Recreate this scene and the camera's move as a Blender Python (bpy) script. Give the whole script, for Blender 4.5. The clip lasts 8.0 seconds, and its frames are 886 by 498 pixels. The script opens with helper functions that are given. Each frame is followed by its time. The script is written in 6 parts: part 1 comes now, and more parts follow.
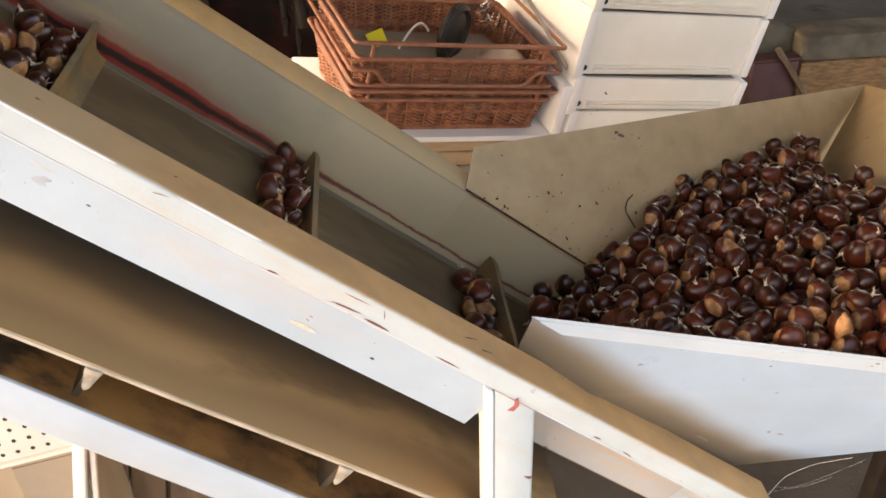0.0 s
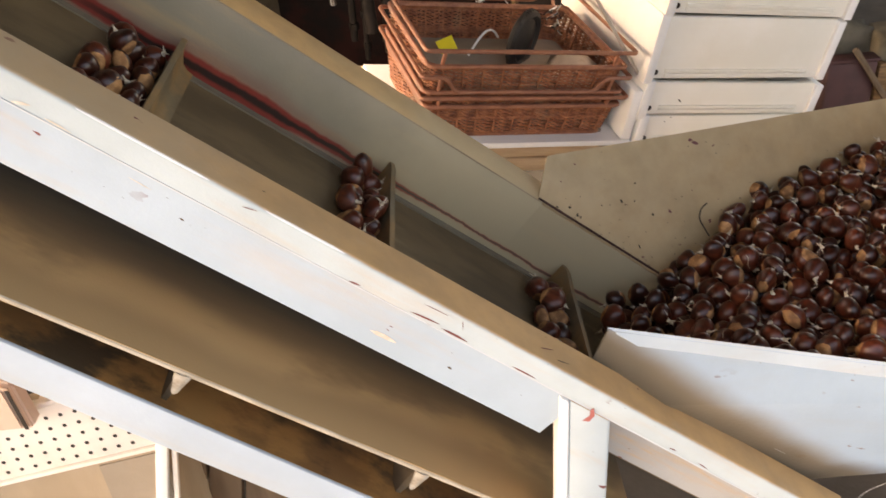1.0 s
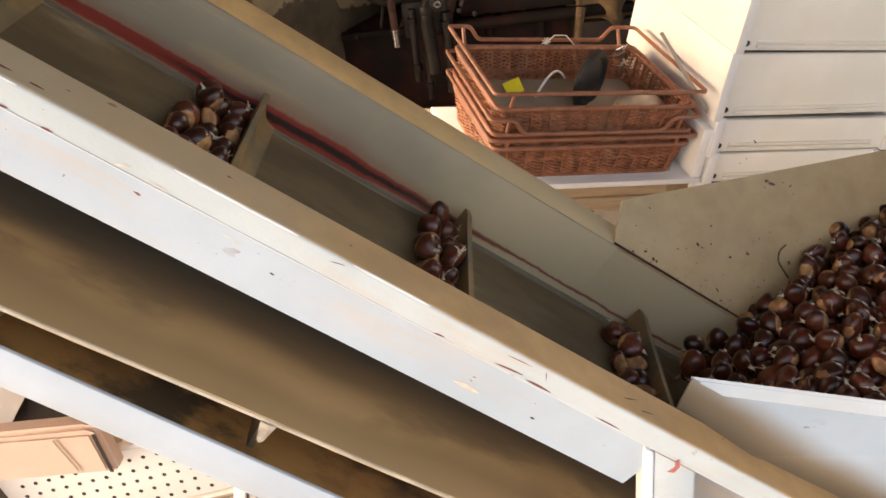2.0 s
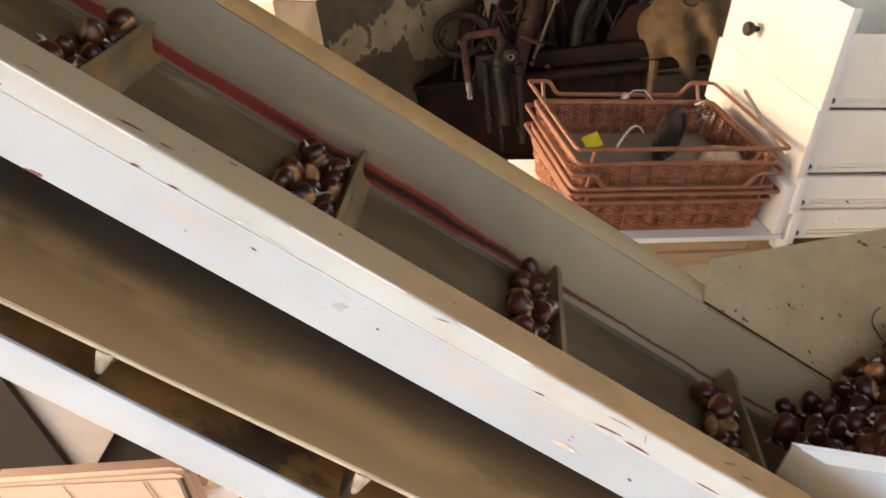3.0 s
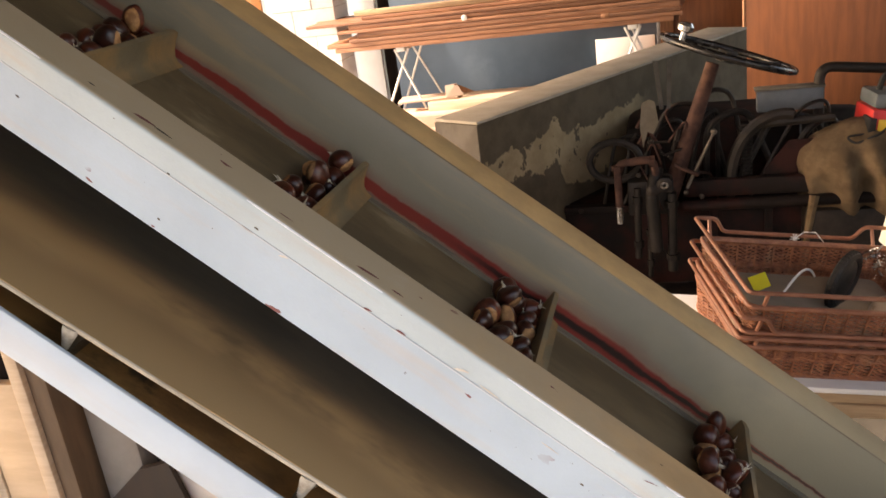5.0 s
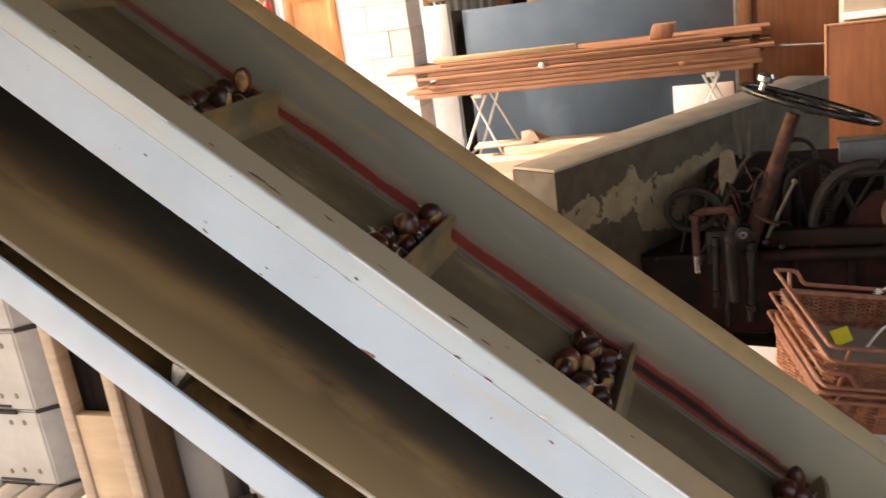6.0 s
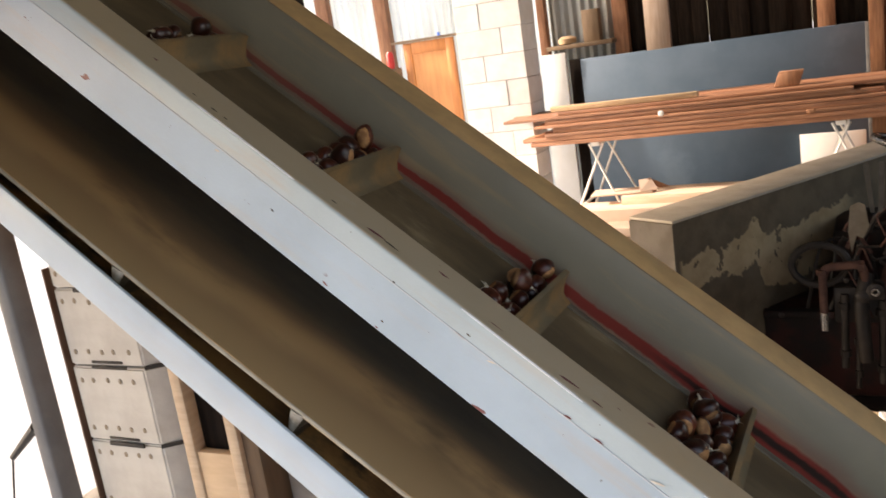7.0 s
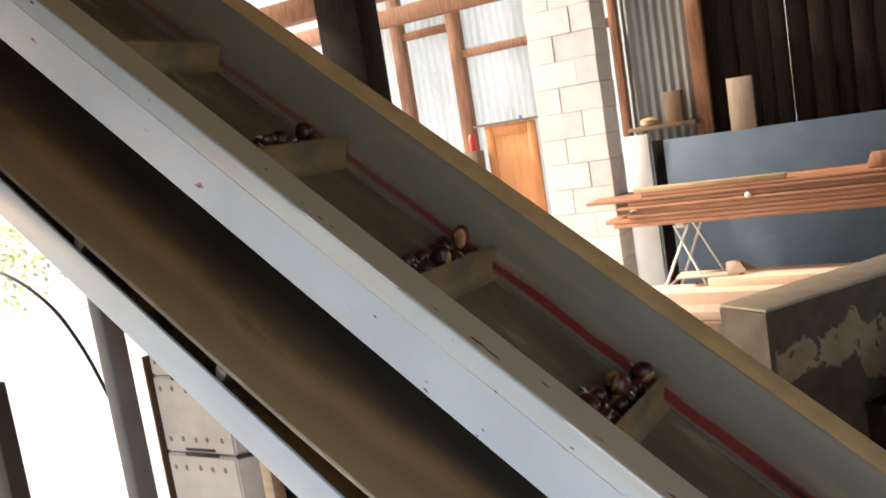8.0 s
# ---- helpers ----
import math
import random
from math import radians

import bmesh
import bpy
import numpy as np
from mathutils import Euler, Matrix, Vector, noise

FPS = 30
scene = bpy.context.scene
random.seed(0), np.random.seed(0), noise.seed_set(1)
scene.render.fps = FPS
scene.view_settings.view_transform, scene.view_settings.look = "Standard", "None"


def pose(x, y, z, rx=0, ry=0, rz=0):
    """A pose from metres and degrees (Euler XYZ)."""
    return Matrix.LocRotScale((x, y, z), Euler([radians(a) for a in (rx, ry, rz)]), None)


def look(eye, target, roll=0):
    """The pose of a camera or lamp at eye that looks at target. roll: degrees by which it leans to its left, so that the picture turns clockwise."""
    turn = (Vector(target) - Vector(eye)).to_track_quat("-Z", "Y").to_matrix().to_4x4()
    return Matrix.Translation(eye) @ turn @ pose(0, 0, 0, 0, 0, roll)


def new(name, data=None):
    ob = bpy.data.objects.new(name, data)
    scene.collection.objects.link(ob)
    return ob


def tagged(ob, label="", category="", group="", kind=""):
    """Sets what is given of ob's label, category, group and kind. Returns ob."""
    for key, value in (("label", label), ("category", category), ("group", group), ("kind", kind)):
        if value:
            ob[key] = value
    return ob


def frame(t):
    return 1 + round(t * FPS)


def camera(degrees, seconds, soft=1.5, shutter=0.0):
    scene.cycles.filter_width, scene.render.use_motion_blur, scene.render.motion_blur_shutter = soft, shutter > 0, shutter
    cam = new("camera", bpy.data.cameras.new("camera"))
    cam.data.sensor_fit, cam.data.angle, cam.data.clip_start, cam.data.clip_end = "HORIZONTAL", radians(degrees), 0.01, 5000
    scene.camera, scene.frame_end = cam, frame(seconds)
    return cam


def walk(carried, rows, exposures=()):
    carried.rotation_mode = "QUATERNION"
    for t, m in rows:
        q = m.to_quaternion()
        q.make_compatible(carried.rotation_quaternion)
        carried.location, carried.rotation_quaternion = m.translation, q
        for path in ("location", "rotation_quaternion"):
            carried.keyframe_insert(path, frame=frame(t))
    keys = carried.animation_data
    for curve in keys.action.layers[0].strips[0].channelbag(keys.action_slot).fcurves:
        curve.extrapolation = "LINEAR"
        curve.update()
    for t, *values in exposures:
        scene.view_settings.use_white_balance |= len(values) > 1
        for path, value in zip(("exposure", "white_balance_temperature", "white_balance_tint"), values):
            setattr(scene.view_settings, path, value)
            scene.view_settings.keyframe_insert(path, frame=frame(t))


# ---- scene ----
cam = camera(53.76, 8.0, soft=1.5, shutter=0.4)
PATH = [
    (0, pose(0.0005, -0.5949, 1.5132, 55.555, 1.823, -5.909)),
    (0.5, pose(-0.0046, -0.6042, 1.5207, 54.957, 2.884, -4.477)),
    (1, pose(-0.0132, -0.5983, 1.5297, 55.720, 3.942, -2.452)),
    (1.5, pose(-0.0232, -0.5933, 1.5426, 57.032, 5.269, -0.877)),
    (2.8, pose(-0.0589, -0.5999, 1.5618, 60.584, 7.298, 3.395)),
    (3, pose(-0.0691, -0.6010, 1.5689, 61.574, 7.301, 4.380)),
    (3.5, pose(-0.0943, -0.5972, 1.5799, 63.834, 7.028, 6.988)),
    (4, pose(-0.1180, -0.5978, 1.5904, 65.545, 6.875, 9.778)),
    (4.5, pose(-0.1352, -0.5972, 1.6054, 67.667, 7.376, 12.018)),
    (5.8, pose(-0.1403, -0.6577, 1.6458, 72.375, 7.172, 16.440)),
    (6, pose(-0.1390, -0.6586, 1.6486, 73.055, 7.663, 18.096)),
    (6.5, pose(-0.1385, -0.6458, 1.6531, 74.997, 8.120, 22.102)),
    (7, pose(-0.1336, -0.6646, 1.6621, 77.064, 8.366, 25.708)),
    (7.5, pose(-0.1402, -0.6745, 1.6748, 79.706, 8.726, 28.111)),
    (8, pose(-0.1485, -0.6720, 1.6946, 82.891, 8.948, 30.904)),
]
walk(cam, PATH, [(0, 2.69, 10100, 22), (3, 2.56, 10300, 22), (4.5, 2.40, 9700, 22), (6.5, 2.19, 8800, 19), (8, 1.95, 8200, 16)])

# ---- light ----
world = bpy.data.worlds.new("sky_world")
scene.world = world
world.use_nodes = True
wnt = world.node_tree
sky = wnt.nodes.new("ShaderNodeTexSky")
sky.sky_type = 'NISHITA'
sky.sun_disc = False
sky.sun_elevation, sky.sun_rotation = radians(30), radians(-96)
sky.air_density, sky.dust_density = 1.0, 2.0
wnt.nodes["Background"].inputs[1].default_value = 0.15
wnt.links.new(sky.outputs[0], wnt.nodes["Background"].inputs[0])
sun_data = bpy.data.lights.new("sun", 'SUN')
sun_data.energy, sun_data.angle, sun_data.color = 2.4, radians(4), (0.985, 0.985, 0.985)
sun = new("sun", sun_data)
sun.matrix_world = look((-8.6, -0.9, 5.0), (0, 0, 0))


# ---- materials ----
def node_mat(name, rough=0.6, metal=0.0, spec=0.5):
    m = bpy.data.materials.new(name)
    m.use_nodes = True
    nt = m.node_tree
    b = nt.nodes["Principled BSDF"]
    b.inputs["Roughness"].default_value = rough
    b.inputs["Metallic"].default_value = metal
    b.inputs["Specular IOR Level"].default_value = spec
    return m, nt, b


def link(nt, a, b):
    nt.links.new(a, b)


def math_node(nt, op, a, b=None, clamp=False):
    n = nt.nodes.new("ShaderNodeMath")
    n.operation, n.use_clamp = op, clamp
    for k, v in enumerate((a, b)):
        if v is None:
            continue
        if isinstance(v, (int, float)):
            n.inputs[k].default_value = v
        else:
            link(nt, v, n.inputs[k])
    return n.outputs[0]


def noise_node(nt, coord, scale, detail=5.0, rough=0.6, stretch=None):
    if stretch:
        mp = nt.nodes.new("ShaderNodeMapping")
        mp.inputs["Scale"].default_value = stretch
        link(nt, coord, mp.inputs["Vector"])
        coord = mp.outputs[0]
    n = nt.nodes.new("ShaderNodeTexNoise")
    n.inputs["Scale"].default_value, n.inputs["Detail"].default_value, n.inputs["Roughness"].default_value = scale, detail, rough
    link(nt, coord, n.inputs["Vector"])
    return n.outputs["Fac"]


def ramp(nt, fac, lo, hi):
    n = nt.nodes.new("ShaderNodeMapRange")
    n.interpolation_type = 'SMOOTHSTEP'
    n.inputs["From Min"].default_value, n.inputs["From Max"].default_value = lo, hi
    link(nt, fac, n.inputs["Value"])
    return n.outputs[0]


def mix(nt, fac, a, b):
    n = nt.nodes.new("ShaderNodeMix")
    n.data_type = 'RGBA'
    for sock, v in ((n.inputs[0], fac), (n.inputs[6], a), (n.inputs[7], b)):
        if isinstance(v, tuple):
            sock.default_value = (*v, 1) if len(v) == 3 else v
        elif isinstance(v, (int, float)):
            sock.default_value = v
        else:
            link(nt, v, sock)
    return n.outputs[2]


def bump(nt, b, height, strength=0.3, dist=0.002):
    n = nt.nodes.new("ShaderNodeBump")
    n.inputs["Strength"].default_value, n.inputs["Distance"].default_value = strength, dist
    link(nt, height, n.inputs["Height"])
    link(nt, n.outputs[0], b.inputs["Normal"])


def coords(nt, kind="Object"):
    return nt.nodes.new("ShaderNodeTexCoord").outputs[kind]


def simple(name, c1, c2, scale=20, rough=0.6, metal=0.0, grain=300, bumpy=0.2, lo=0.35, hi=0.65, stretch=None, c3=None, s3=3.0, l3=0.55, h3=0.7, random_tint=0.0, kind="Object", spec=0.5, dist=0.002):
    """Two tones at one scale, a third in broad stains, fine grain relief."""
    m, nt, b = node_mat(name, rough, metal, spec)
    co = coords(nt, kind)
    f = noise_node(nt, co, scale, stretch=stretch)
    col = mix(nt, ramp(nt, f, lo, hi), c1, c2)
    if c3:
        g = noise_node(nt, co, s3, 6, stretch=stretch)
        col = mix(nt, ramp(nt, g, l3, h3), col, c3)
    if random_tint:
        inf = nt.nodes.new("ShaderNodeObjectInfo")
        hs = nt.nodes.new("ShaderNodeHueSaturation")
        link(nt, math_node(nt, 'MULTIPLY_ADD', inf.outputs["Random"], random_tint), hs.inputs["Value"])
        hs.inputs["Value"].links[0].from_node.inputs[2].default_value = 1 - random_tint / 2
        link(nt, col, hs.inputs["Color"])
        col = hs.outputs[0]
    link(nt, col, b.inputs["Base Color"])
    gr = noise_node(nt, co, grain, 3, stretch=stretch)
    bump(nt, b, gr, bumpy, dist)
    rr = math_node(nt, 'MULTIPLY_ADD', f, 0.25)
    rr.node.inputs[2].default_value = rough - 0.12
    link(nt, rr, b.inputs["Roughness"])
    return m


def painted_steel(name, base, dust, dust_lo=0.3, dust_hi=0.75, chips=True, band=False, smears=0.25, grime_shade=False, rail=False):
    """Grey-white paint on sheet steel; dust settles on faces that look up, chips show maroon primer."""
    m, nt, b = node_mat(name, 0.42)
    co = coords(nt)
    big = noise_node(nt, co, 6, 6)
    col = mix(nt, ramp(nt, big, 0.35, 0.7), base, tuple(v * 0.88 for v in base))
    smear = noise_node(nt, co, 9, 5, stretch=(0.5, 4, 4))
    col = mix(nt, math_node(nt, 'MULTIPLY', ramp(nt, smear, 0.50, 0.72), smears), col, dust)
    geo = nt.nodes.new("ShaderNodeNewGeometry")
    sep = nt.nodes.new("ShaderNodeSeparateXYZ")
    link(nt, geo.outputs["Normal"], sep.inputs[0])
    edge = noise_node(nt, co, 25, 6)
    up = math_node(nt, 'ADD', sep.outputs[2], math_node(nt, 'MULTIPLY', math_node(nt, 'SUBTRACT', edge, 0.5), 0.5))
    dusty = ramp(nt, up, dust_lo, dust_hi)
    dvar = mix(nt, ramp(nt, noise_node(nt, co, 14, 6), 0.3, 0.7), dust, tuple(v * 0.72 for v in dust))
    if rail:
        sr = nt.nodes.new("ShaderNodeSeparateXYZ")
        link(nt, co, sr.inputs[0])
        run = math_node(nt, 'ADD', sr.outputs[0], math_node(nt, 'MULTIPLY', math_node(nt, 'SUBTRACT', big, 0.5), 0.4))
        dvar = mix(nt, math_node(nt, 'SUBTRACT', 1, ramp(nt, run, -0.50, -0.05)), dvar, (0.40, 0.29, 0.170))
        # warmer, lighter tone high up stands for warm light reflected onto the flange
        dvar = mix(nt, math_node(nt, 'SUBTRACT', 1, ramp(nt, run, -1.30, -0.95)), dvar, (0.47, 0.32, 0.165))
    col = mix(nt, math_node(nt, 'MULTIPLY', dusty, 0.9), col, dvar)
    if chips:
        v = noise_node(nt, co, 55, 3, 0.5, stretch=(0.6, 1.2, 1.2))
        v2 = noise_node(nt, co, 7, 2)
        chip = math_node(nt, 'MULTIPLY', ramp(nt, v, 0.70, 0.715), ramp(nt, v2, 0.5, 0.56))
        col = mix(nt, chip, col, (0.16, 0.045, 0.04))
        speck = ramp(nt, noise_node(nt, co, 170, 2), 0.76, 0.78)
        col = mix(nt, math_node(nt, 'MULTIPLY', speck, 0.7), col, (0.10, 0.06, 0.045))
    if grime_shade:
        # brown dust above the sloping rail, with the soft shade there painted in
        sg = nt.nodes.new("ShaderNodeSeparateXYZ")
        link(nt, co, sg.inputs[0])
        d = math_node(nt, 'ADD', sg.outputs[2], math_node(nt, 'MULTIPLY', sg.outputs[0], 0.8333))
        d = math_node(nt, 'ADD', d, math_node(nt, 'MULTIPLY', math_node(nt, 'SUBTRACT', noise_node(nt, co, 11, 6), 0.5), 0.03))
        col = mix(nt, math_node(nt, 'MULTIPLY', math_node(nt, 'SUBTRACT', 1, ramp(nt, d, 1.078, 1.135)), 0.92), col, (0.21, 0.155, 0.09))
    if band:
        # red primer and rust rubbed bare along the foot of the wall by the belt
        so = nt.nodes.new("ShaderNodeSeparateXYZ")
        link(nt, co, so.inputs[0])
        def madd(a, k, c):
            o = math_node(nt, 'MULTIPLY_ADD', a, k)
            o.node.inputs[2].default_value = c
            return o
        wob = madd(noise_node(nt, co, 7, 4, stretch=(1, 0, 0)), 0.014, -0.007)
        fuzz = madd(noise_node(nt, co, 90, 5), 0.005, -0.0025)
        off = math_node(nt, 'ABSOLUTE', math_node(nt, 'ADD', madd(so.outputs[2], 1.0, 0.0825), math_node(nt, 'ADD', wob, fuzz)))
        # broad up the slope, a thin line towards the foot
        taper = ramp(nt, so.outputs[0], -0.16, 0.08)
        worn = math_node(nt, 'MULTIPLY', ramp(nt, so.outputs[0], -0.36, -0.27), math_node(nt, 'SUBTRACT', 1, ramp(nt, so.outputs[0], -0.22, -0.13)))
        width = math_node(nt, 'MULTIPLY', madd(ramp(nt, so.outputs[0], -0.90, -0.48), 0.45, 0.55), math_node(nt, 'ADD', madd(taper, -0.0056, 0.0074), math_node(nt, 'MULTIPLY', worn, 0.0040)))
        width = math_node(nt, 'MULTIPLY', width, madd(noise_node(nt, co, 3.1, 3, stretch=(1, 0, 0)), 1.1, 0.5))
        inside = math_node(nt, 'DIVIDE', off, width)
        red = math_node(nt, 'SUBTRACT', 1, ramp(nt, inside, 0.75, 1.5))
        halo = math_node(nt, 'MULTIPLY', math_node(nt, 'SUBTRACT', 1, ramp(nt, inside, 0.9, 3.6)), 0.40)
        rubbed = ramp(nt, so.outputs[0], -0.47, -0.36)
        dark = math_node(nt, 'MULTIPLY', math_node(nt, 'SUBTRACT', 1, ramp(nt, inside, 0.18, 0.62)), math_node(nt, 'MULTIPLY', rubbed, ramp(nt, noise_node(nt, co, 4.2, 3, stretch=(1, 0, 0)), 0.24, 0.38)))
        faint = madd(ramp(nt, so.outputs[0], -1.35, -0.75), 0.34, 0.58)
        col = mix(nt, math_node(nt, 'MULTIPLY', math_node(nt, 'MAXIMUM', red, halo), faint), col, (0.27, 0.022, 0.016))
        col = mix(nt, dark, col, (0.035, 0.02, 0.016))
        # lighter tan towards the foot, for light that falls off up the slope
        foot_light = math_node(nt, 'MULTIPLY', ramp(nt, math_node(nt, 'ADD', so.outputs[0], madd(noise_node(nt, co, 5, 5), 0.5, -0.25)), -0.28, 0.10), math_node(nt, 'SUBTRACT', 0.75, math_node(nt, 'MULTIPLY', red, 0.6)))
        col = mix(nt, foot_light, col, (0.50, 0.40, 0.245))
    link(nt, col, b.inputs["Base Color"])
    r = math_node(nt, 'MULTIPLY_ADD', dusty, 0.45)
    r.node.inputs[2].default_value = 0.30
    link(nt, r, b.inputs["Roughness"])
    bump(nt, b, math_node(nt, 'ADD', noise_node(nt, co, 260, 3), math_node(nt, 'MULTIPLY', big, 1.5)), 0.12, 0.002)
    return m


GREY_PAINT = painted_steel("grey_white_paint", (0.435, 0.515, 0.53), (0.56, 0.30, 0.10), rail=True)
SHEET_PAINT = painted_steel("grey_white_sheet_paint", (0.385, 0.53, 0.66), (0.55, 0.325, 0.125), 1.2, 1.5, grime_shade=True, smears=0.06)
WEB_PAINT = painted_steel("grey_blue_web_paint", (0.362, 0.465, 0.54), (0.55, 0.325, 0.125), smears=0.2)
# browner, duller web paint: heavy dust plus the shade beside the leg
WEB_DUSTY_SHADED = painted_steel("dusty_shaded_web_paint", (0.40, 0.40, 0.385), (0.55, 0.325, 0.125), smears=0.9)
RAIL_PAINT = painted_steel("blue_white_lower_rail_paint", (0.45, 0.545, 0.61), (0.55, 0.325, 0.125), 1.2, 1.5, chips=False, smears=0.1)
LIP_PAINT = painted_steel("grey_white_lip_paint", (0.56, 0.655, 0.69), (0.55, 0.325, 0.125), 1.3, 1.6)
# the hopper paint again, darkened to offset stronger light on the end sheet
HOPPER_PAINT_DARKER = painted_steel("hopper_paint_darker", (0.36, 0.265, 0.15), (0.36, 0.25, 0.125), 0.1, 0.9)
INNER_PAINT = painted_steel("dusty_grey_paint", (0.285, 0.250, 0.182), (0.66, 0.385, 0.155), band=True, chips=False, smears=0.26)
HOPPER_PAINT = painted_steel("hopper_inside_paint", (0.58, 0.43, 0.245), (0.47, 0.31, 0.15), 0.1, 0.9, smears=0.4)
BELT_MAT = simple("worn_belt_rubber", (0.100, 0.066, 0.032), (0.165, 0.110, 0.055), 11, 0.75, grain=400, bumpy=0.3, c3=(0.27, 0.20, 0.115), s3=7, l3=0.56, h3=0.68, stretch=(0.5, 1.4, 1))


def return_belt_mat():
    """Dark worn belt, far half shaded in colour; tan dust streaks the near half."""
    m, nt, b = node_mat("dusty_shaded_return_belt", 0.8)
    co = coords(nt)
    so = nt.nodes.new("ShaderNodeSeparateXYZ")
    link(nt, co, so.inputs[0])
    col = mix(nt, ramp(nt, noise_node(nt, co, 9, 5, stretch=(0.5, 1.5, 1)), 0.35, 0.65), (0.100, 0.098, 0.080), (0.14, 0.132, 0.105))
    n1 = noise_node(nt, co, 6, 6, 0.6, stretch=(0.4, 1.8, 1))
    shift = math_node(nt, 'MULTIPLY', math_node(nt, 'SUBTRACT', n1, 0.5), 0.07)
    # tan dies out across the belt, where the trough above shades it
    dust = math_node(nt, 'SUBTRACT', 1, ramp(nt, math_node(nt, 'ADD', so.outputs[1], shift), 0.08, 0.21))
    col = mix(nt, dust, col, (0.42, 0.268, 0.130))
    wander = math_node(nt, 'MULTIPLY', math_node(nt, 'SUBTRACT', noise_node(nt, co, 3.0, 3, 0.5, stretch=(1, 0.2, 1)), 0.5), 0.10)
    away = math_node(nt, 'ABSOLUTE', math_node(nt, 'ADD', math_node(nt, 'SUBTRACT', so.outputs[1], 0.115), wander))
    streak = math_node(nt, 'MULTIPLY', math_node(nt, 'SUBTRACT', 1, ramp(nt, away, 0.004, 0.042)), ramp(nt, noise_node(nt, co, 6, 4, 0.55, stretch=(1, 2.2, 1)), 0.33, 0.52))
    col = mix(nt, math_node(nt, 'MULTIPLY', streak, 0.85), col, (0.66, 0.43, 0.21))
    link(nt, col, b.inputs["Base Color"])
    bump(nt, b, noise_node(nt, co, 420, 3), 0.2, 0.001)
    return m


RETURN_MAT = return_belt_mat()
EDGE_MAT = simple("pale_belt_edge", (0.21, 0.18, 0.13), (0.15, 0.125, 0.088), 14, 0.7, stretch=(0.4, 2, 2))
FRAY_MAT = simple("frayed_white_fabric", (0.50, 0.43, 0.32), (0.30, 0.24, 0.16), 90, 0.9)
FLIGHT_MAT = simple("rubber_flight", (0.135, 0.100, 0.056), (0.185, 0.135, 0.075), 16, 0.7, grain=350, c3=(0.29, 0.165, 0.065), s3=9, l3=0.42, h3=0.60)
TOOTH_MAT = simple("pale_flight_end", (0.42, 0.37, 0.30), (0.22, 0.18, 0.13), 60, 0.8)
PAN_MAT = simple("rusty_dusty_pan", (0.47, 0.245, 0.085), (0.30, 0.155, 0.06), 22, 0.85, lo=0.40, hi=0.62, c3=(0.10, 0.066, 0.036), s3=9, l3=0.50, h3=0.60, stretch=(0.6, 1, 1))
STEEL_MAT = simple("dark_grey_steel", (0.115, 0.115, 0.115), (0.155, 0.154, 0.152), 12, 0.55)
WHITE_PAINT = simple("white_cabinet_paint", (0.84, 0.84, 0.82), (0.79, 0.785, 0.755), 5, 0.4, grain=200, bumpy=0.05)
CREAM_PAINT = simple("cream_drawer_paint", (0.87, 0.83, 0.74), (0.82, 0.775, 0.67), 6, 0.5, grain=200, bumpy=0.06)
WOOD_LIGHT = simple("pale_pine", (0.50, 0.35, 0.21), (0.41, 0.27, 0.16), 8, 0.65, stretch=(1, 1, 12), grain=120)
WOOD_RED = simple("red_brown_planks", (0.42, 0.198, 0.112), (0.28, 0.122, 0.068), 6, 0.55, stretch=(0.6, 8, 8), grain=100, random_tint=0.5)
WOOD_ORANGE = simple("varnished_orange_wood", (0.58, 0.22, 0.065), (0.46, 0.16, 0.048), 4, 0.45, stretch=(6, 6, 0.6), grain=80)
WOOD_PANEL = simple("brown_orange_panel", (0.20, 0.066, 0.024), (0.145, 0.047, 0.018), 4, 0.5, stretch=(6, 6, 0.6), grain=80)
WOOD_STUD = simple("stud_timber", (0.33, 0.155, 0.08), (0.23, 0.10, 0.052), 8, 0.75, stretch=(6, 6, 0.7), grain=100, random_tint=0.3)
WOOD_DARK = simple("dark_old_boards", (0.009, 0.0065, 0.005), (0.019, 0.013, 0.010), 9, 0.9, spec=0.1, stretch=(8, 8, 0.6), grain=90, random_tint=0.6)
WOOD_BROWN = simple("brown_board", (0.15, 0.095, 0.055), (0.21, 0.14, 0.085), 7, 0.75, stretch=(5, 5, 0.6), grain=90)
BLUE_MAT = simple("blue_grey_panel_paint", (0.080, 0.132, 0.190), (0.098, 0.152, 0.214), 3, 0.5, grain=150, bumpy=0.05, c3=(0.125, 0.185, 0.25), s3=1.6)
BLOCK_MAT = simple("white_block", (0.88, 0.89, 0.88), (0.82, 0.82, 0.80), 9, 0.9, grain=120, bumpy=0.5, random_tint=0.15)
MORTAR_MAT = simple("grey_mortar", (0.52, 0.49, 0.45), (0.40, 0.37, 0.34), 20, 0.95)
CONCRETE = simple("dark_dusty_floor", (0.105, 0.094, 0.080), (0.075, 0.067, 0.057), 3, 0.95, spec=0.2, grain=90, bumpy=0.6, c3=(0.045, 0.039, 0.033), s3=4)
BLACK_MAT = simple("black_rubber", (0.015, 0.015, 0.015), (0.028, 0.026, 0.024), 30, 0.6, spec=0.3)
MACHINE_RED = simple("grimy_maroon_paint", (0.036, 0.0085, 0.006), (0.009, 0.0045, 0.0038), 8, 0.7, c3=(0.010, 0.006, 0.005), s3=4, l3=0.42, h3=0.60, spec=0.25)
GREASE = simple("greasy_iron", (0.030, 0.022, 0.018), (0.014, 0.011, 0.009), 18, 0.55, metal=0.1, spec=0.35)
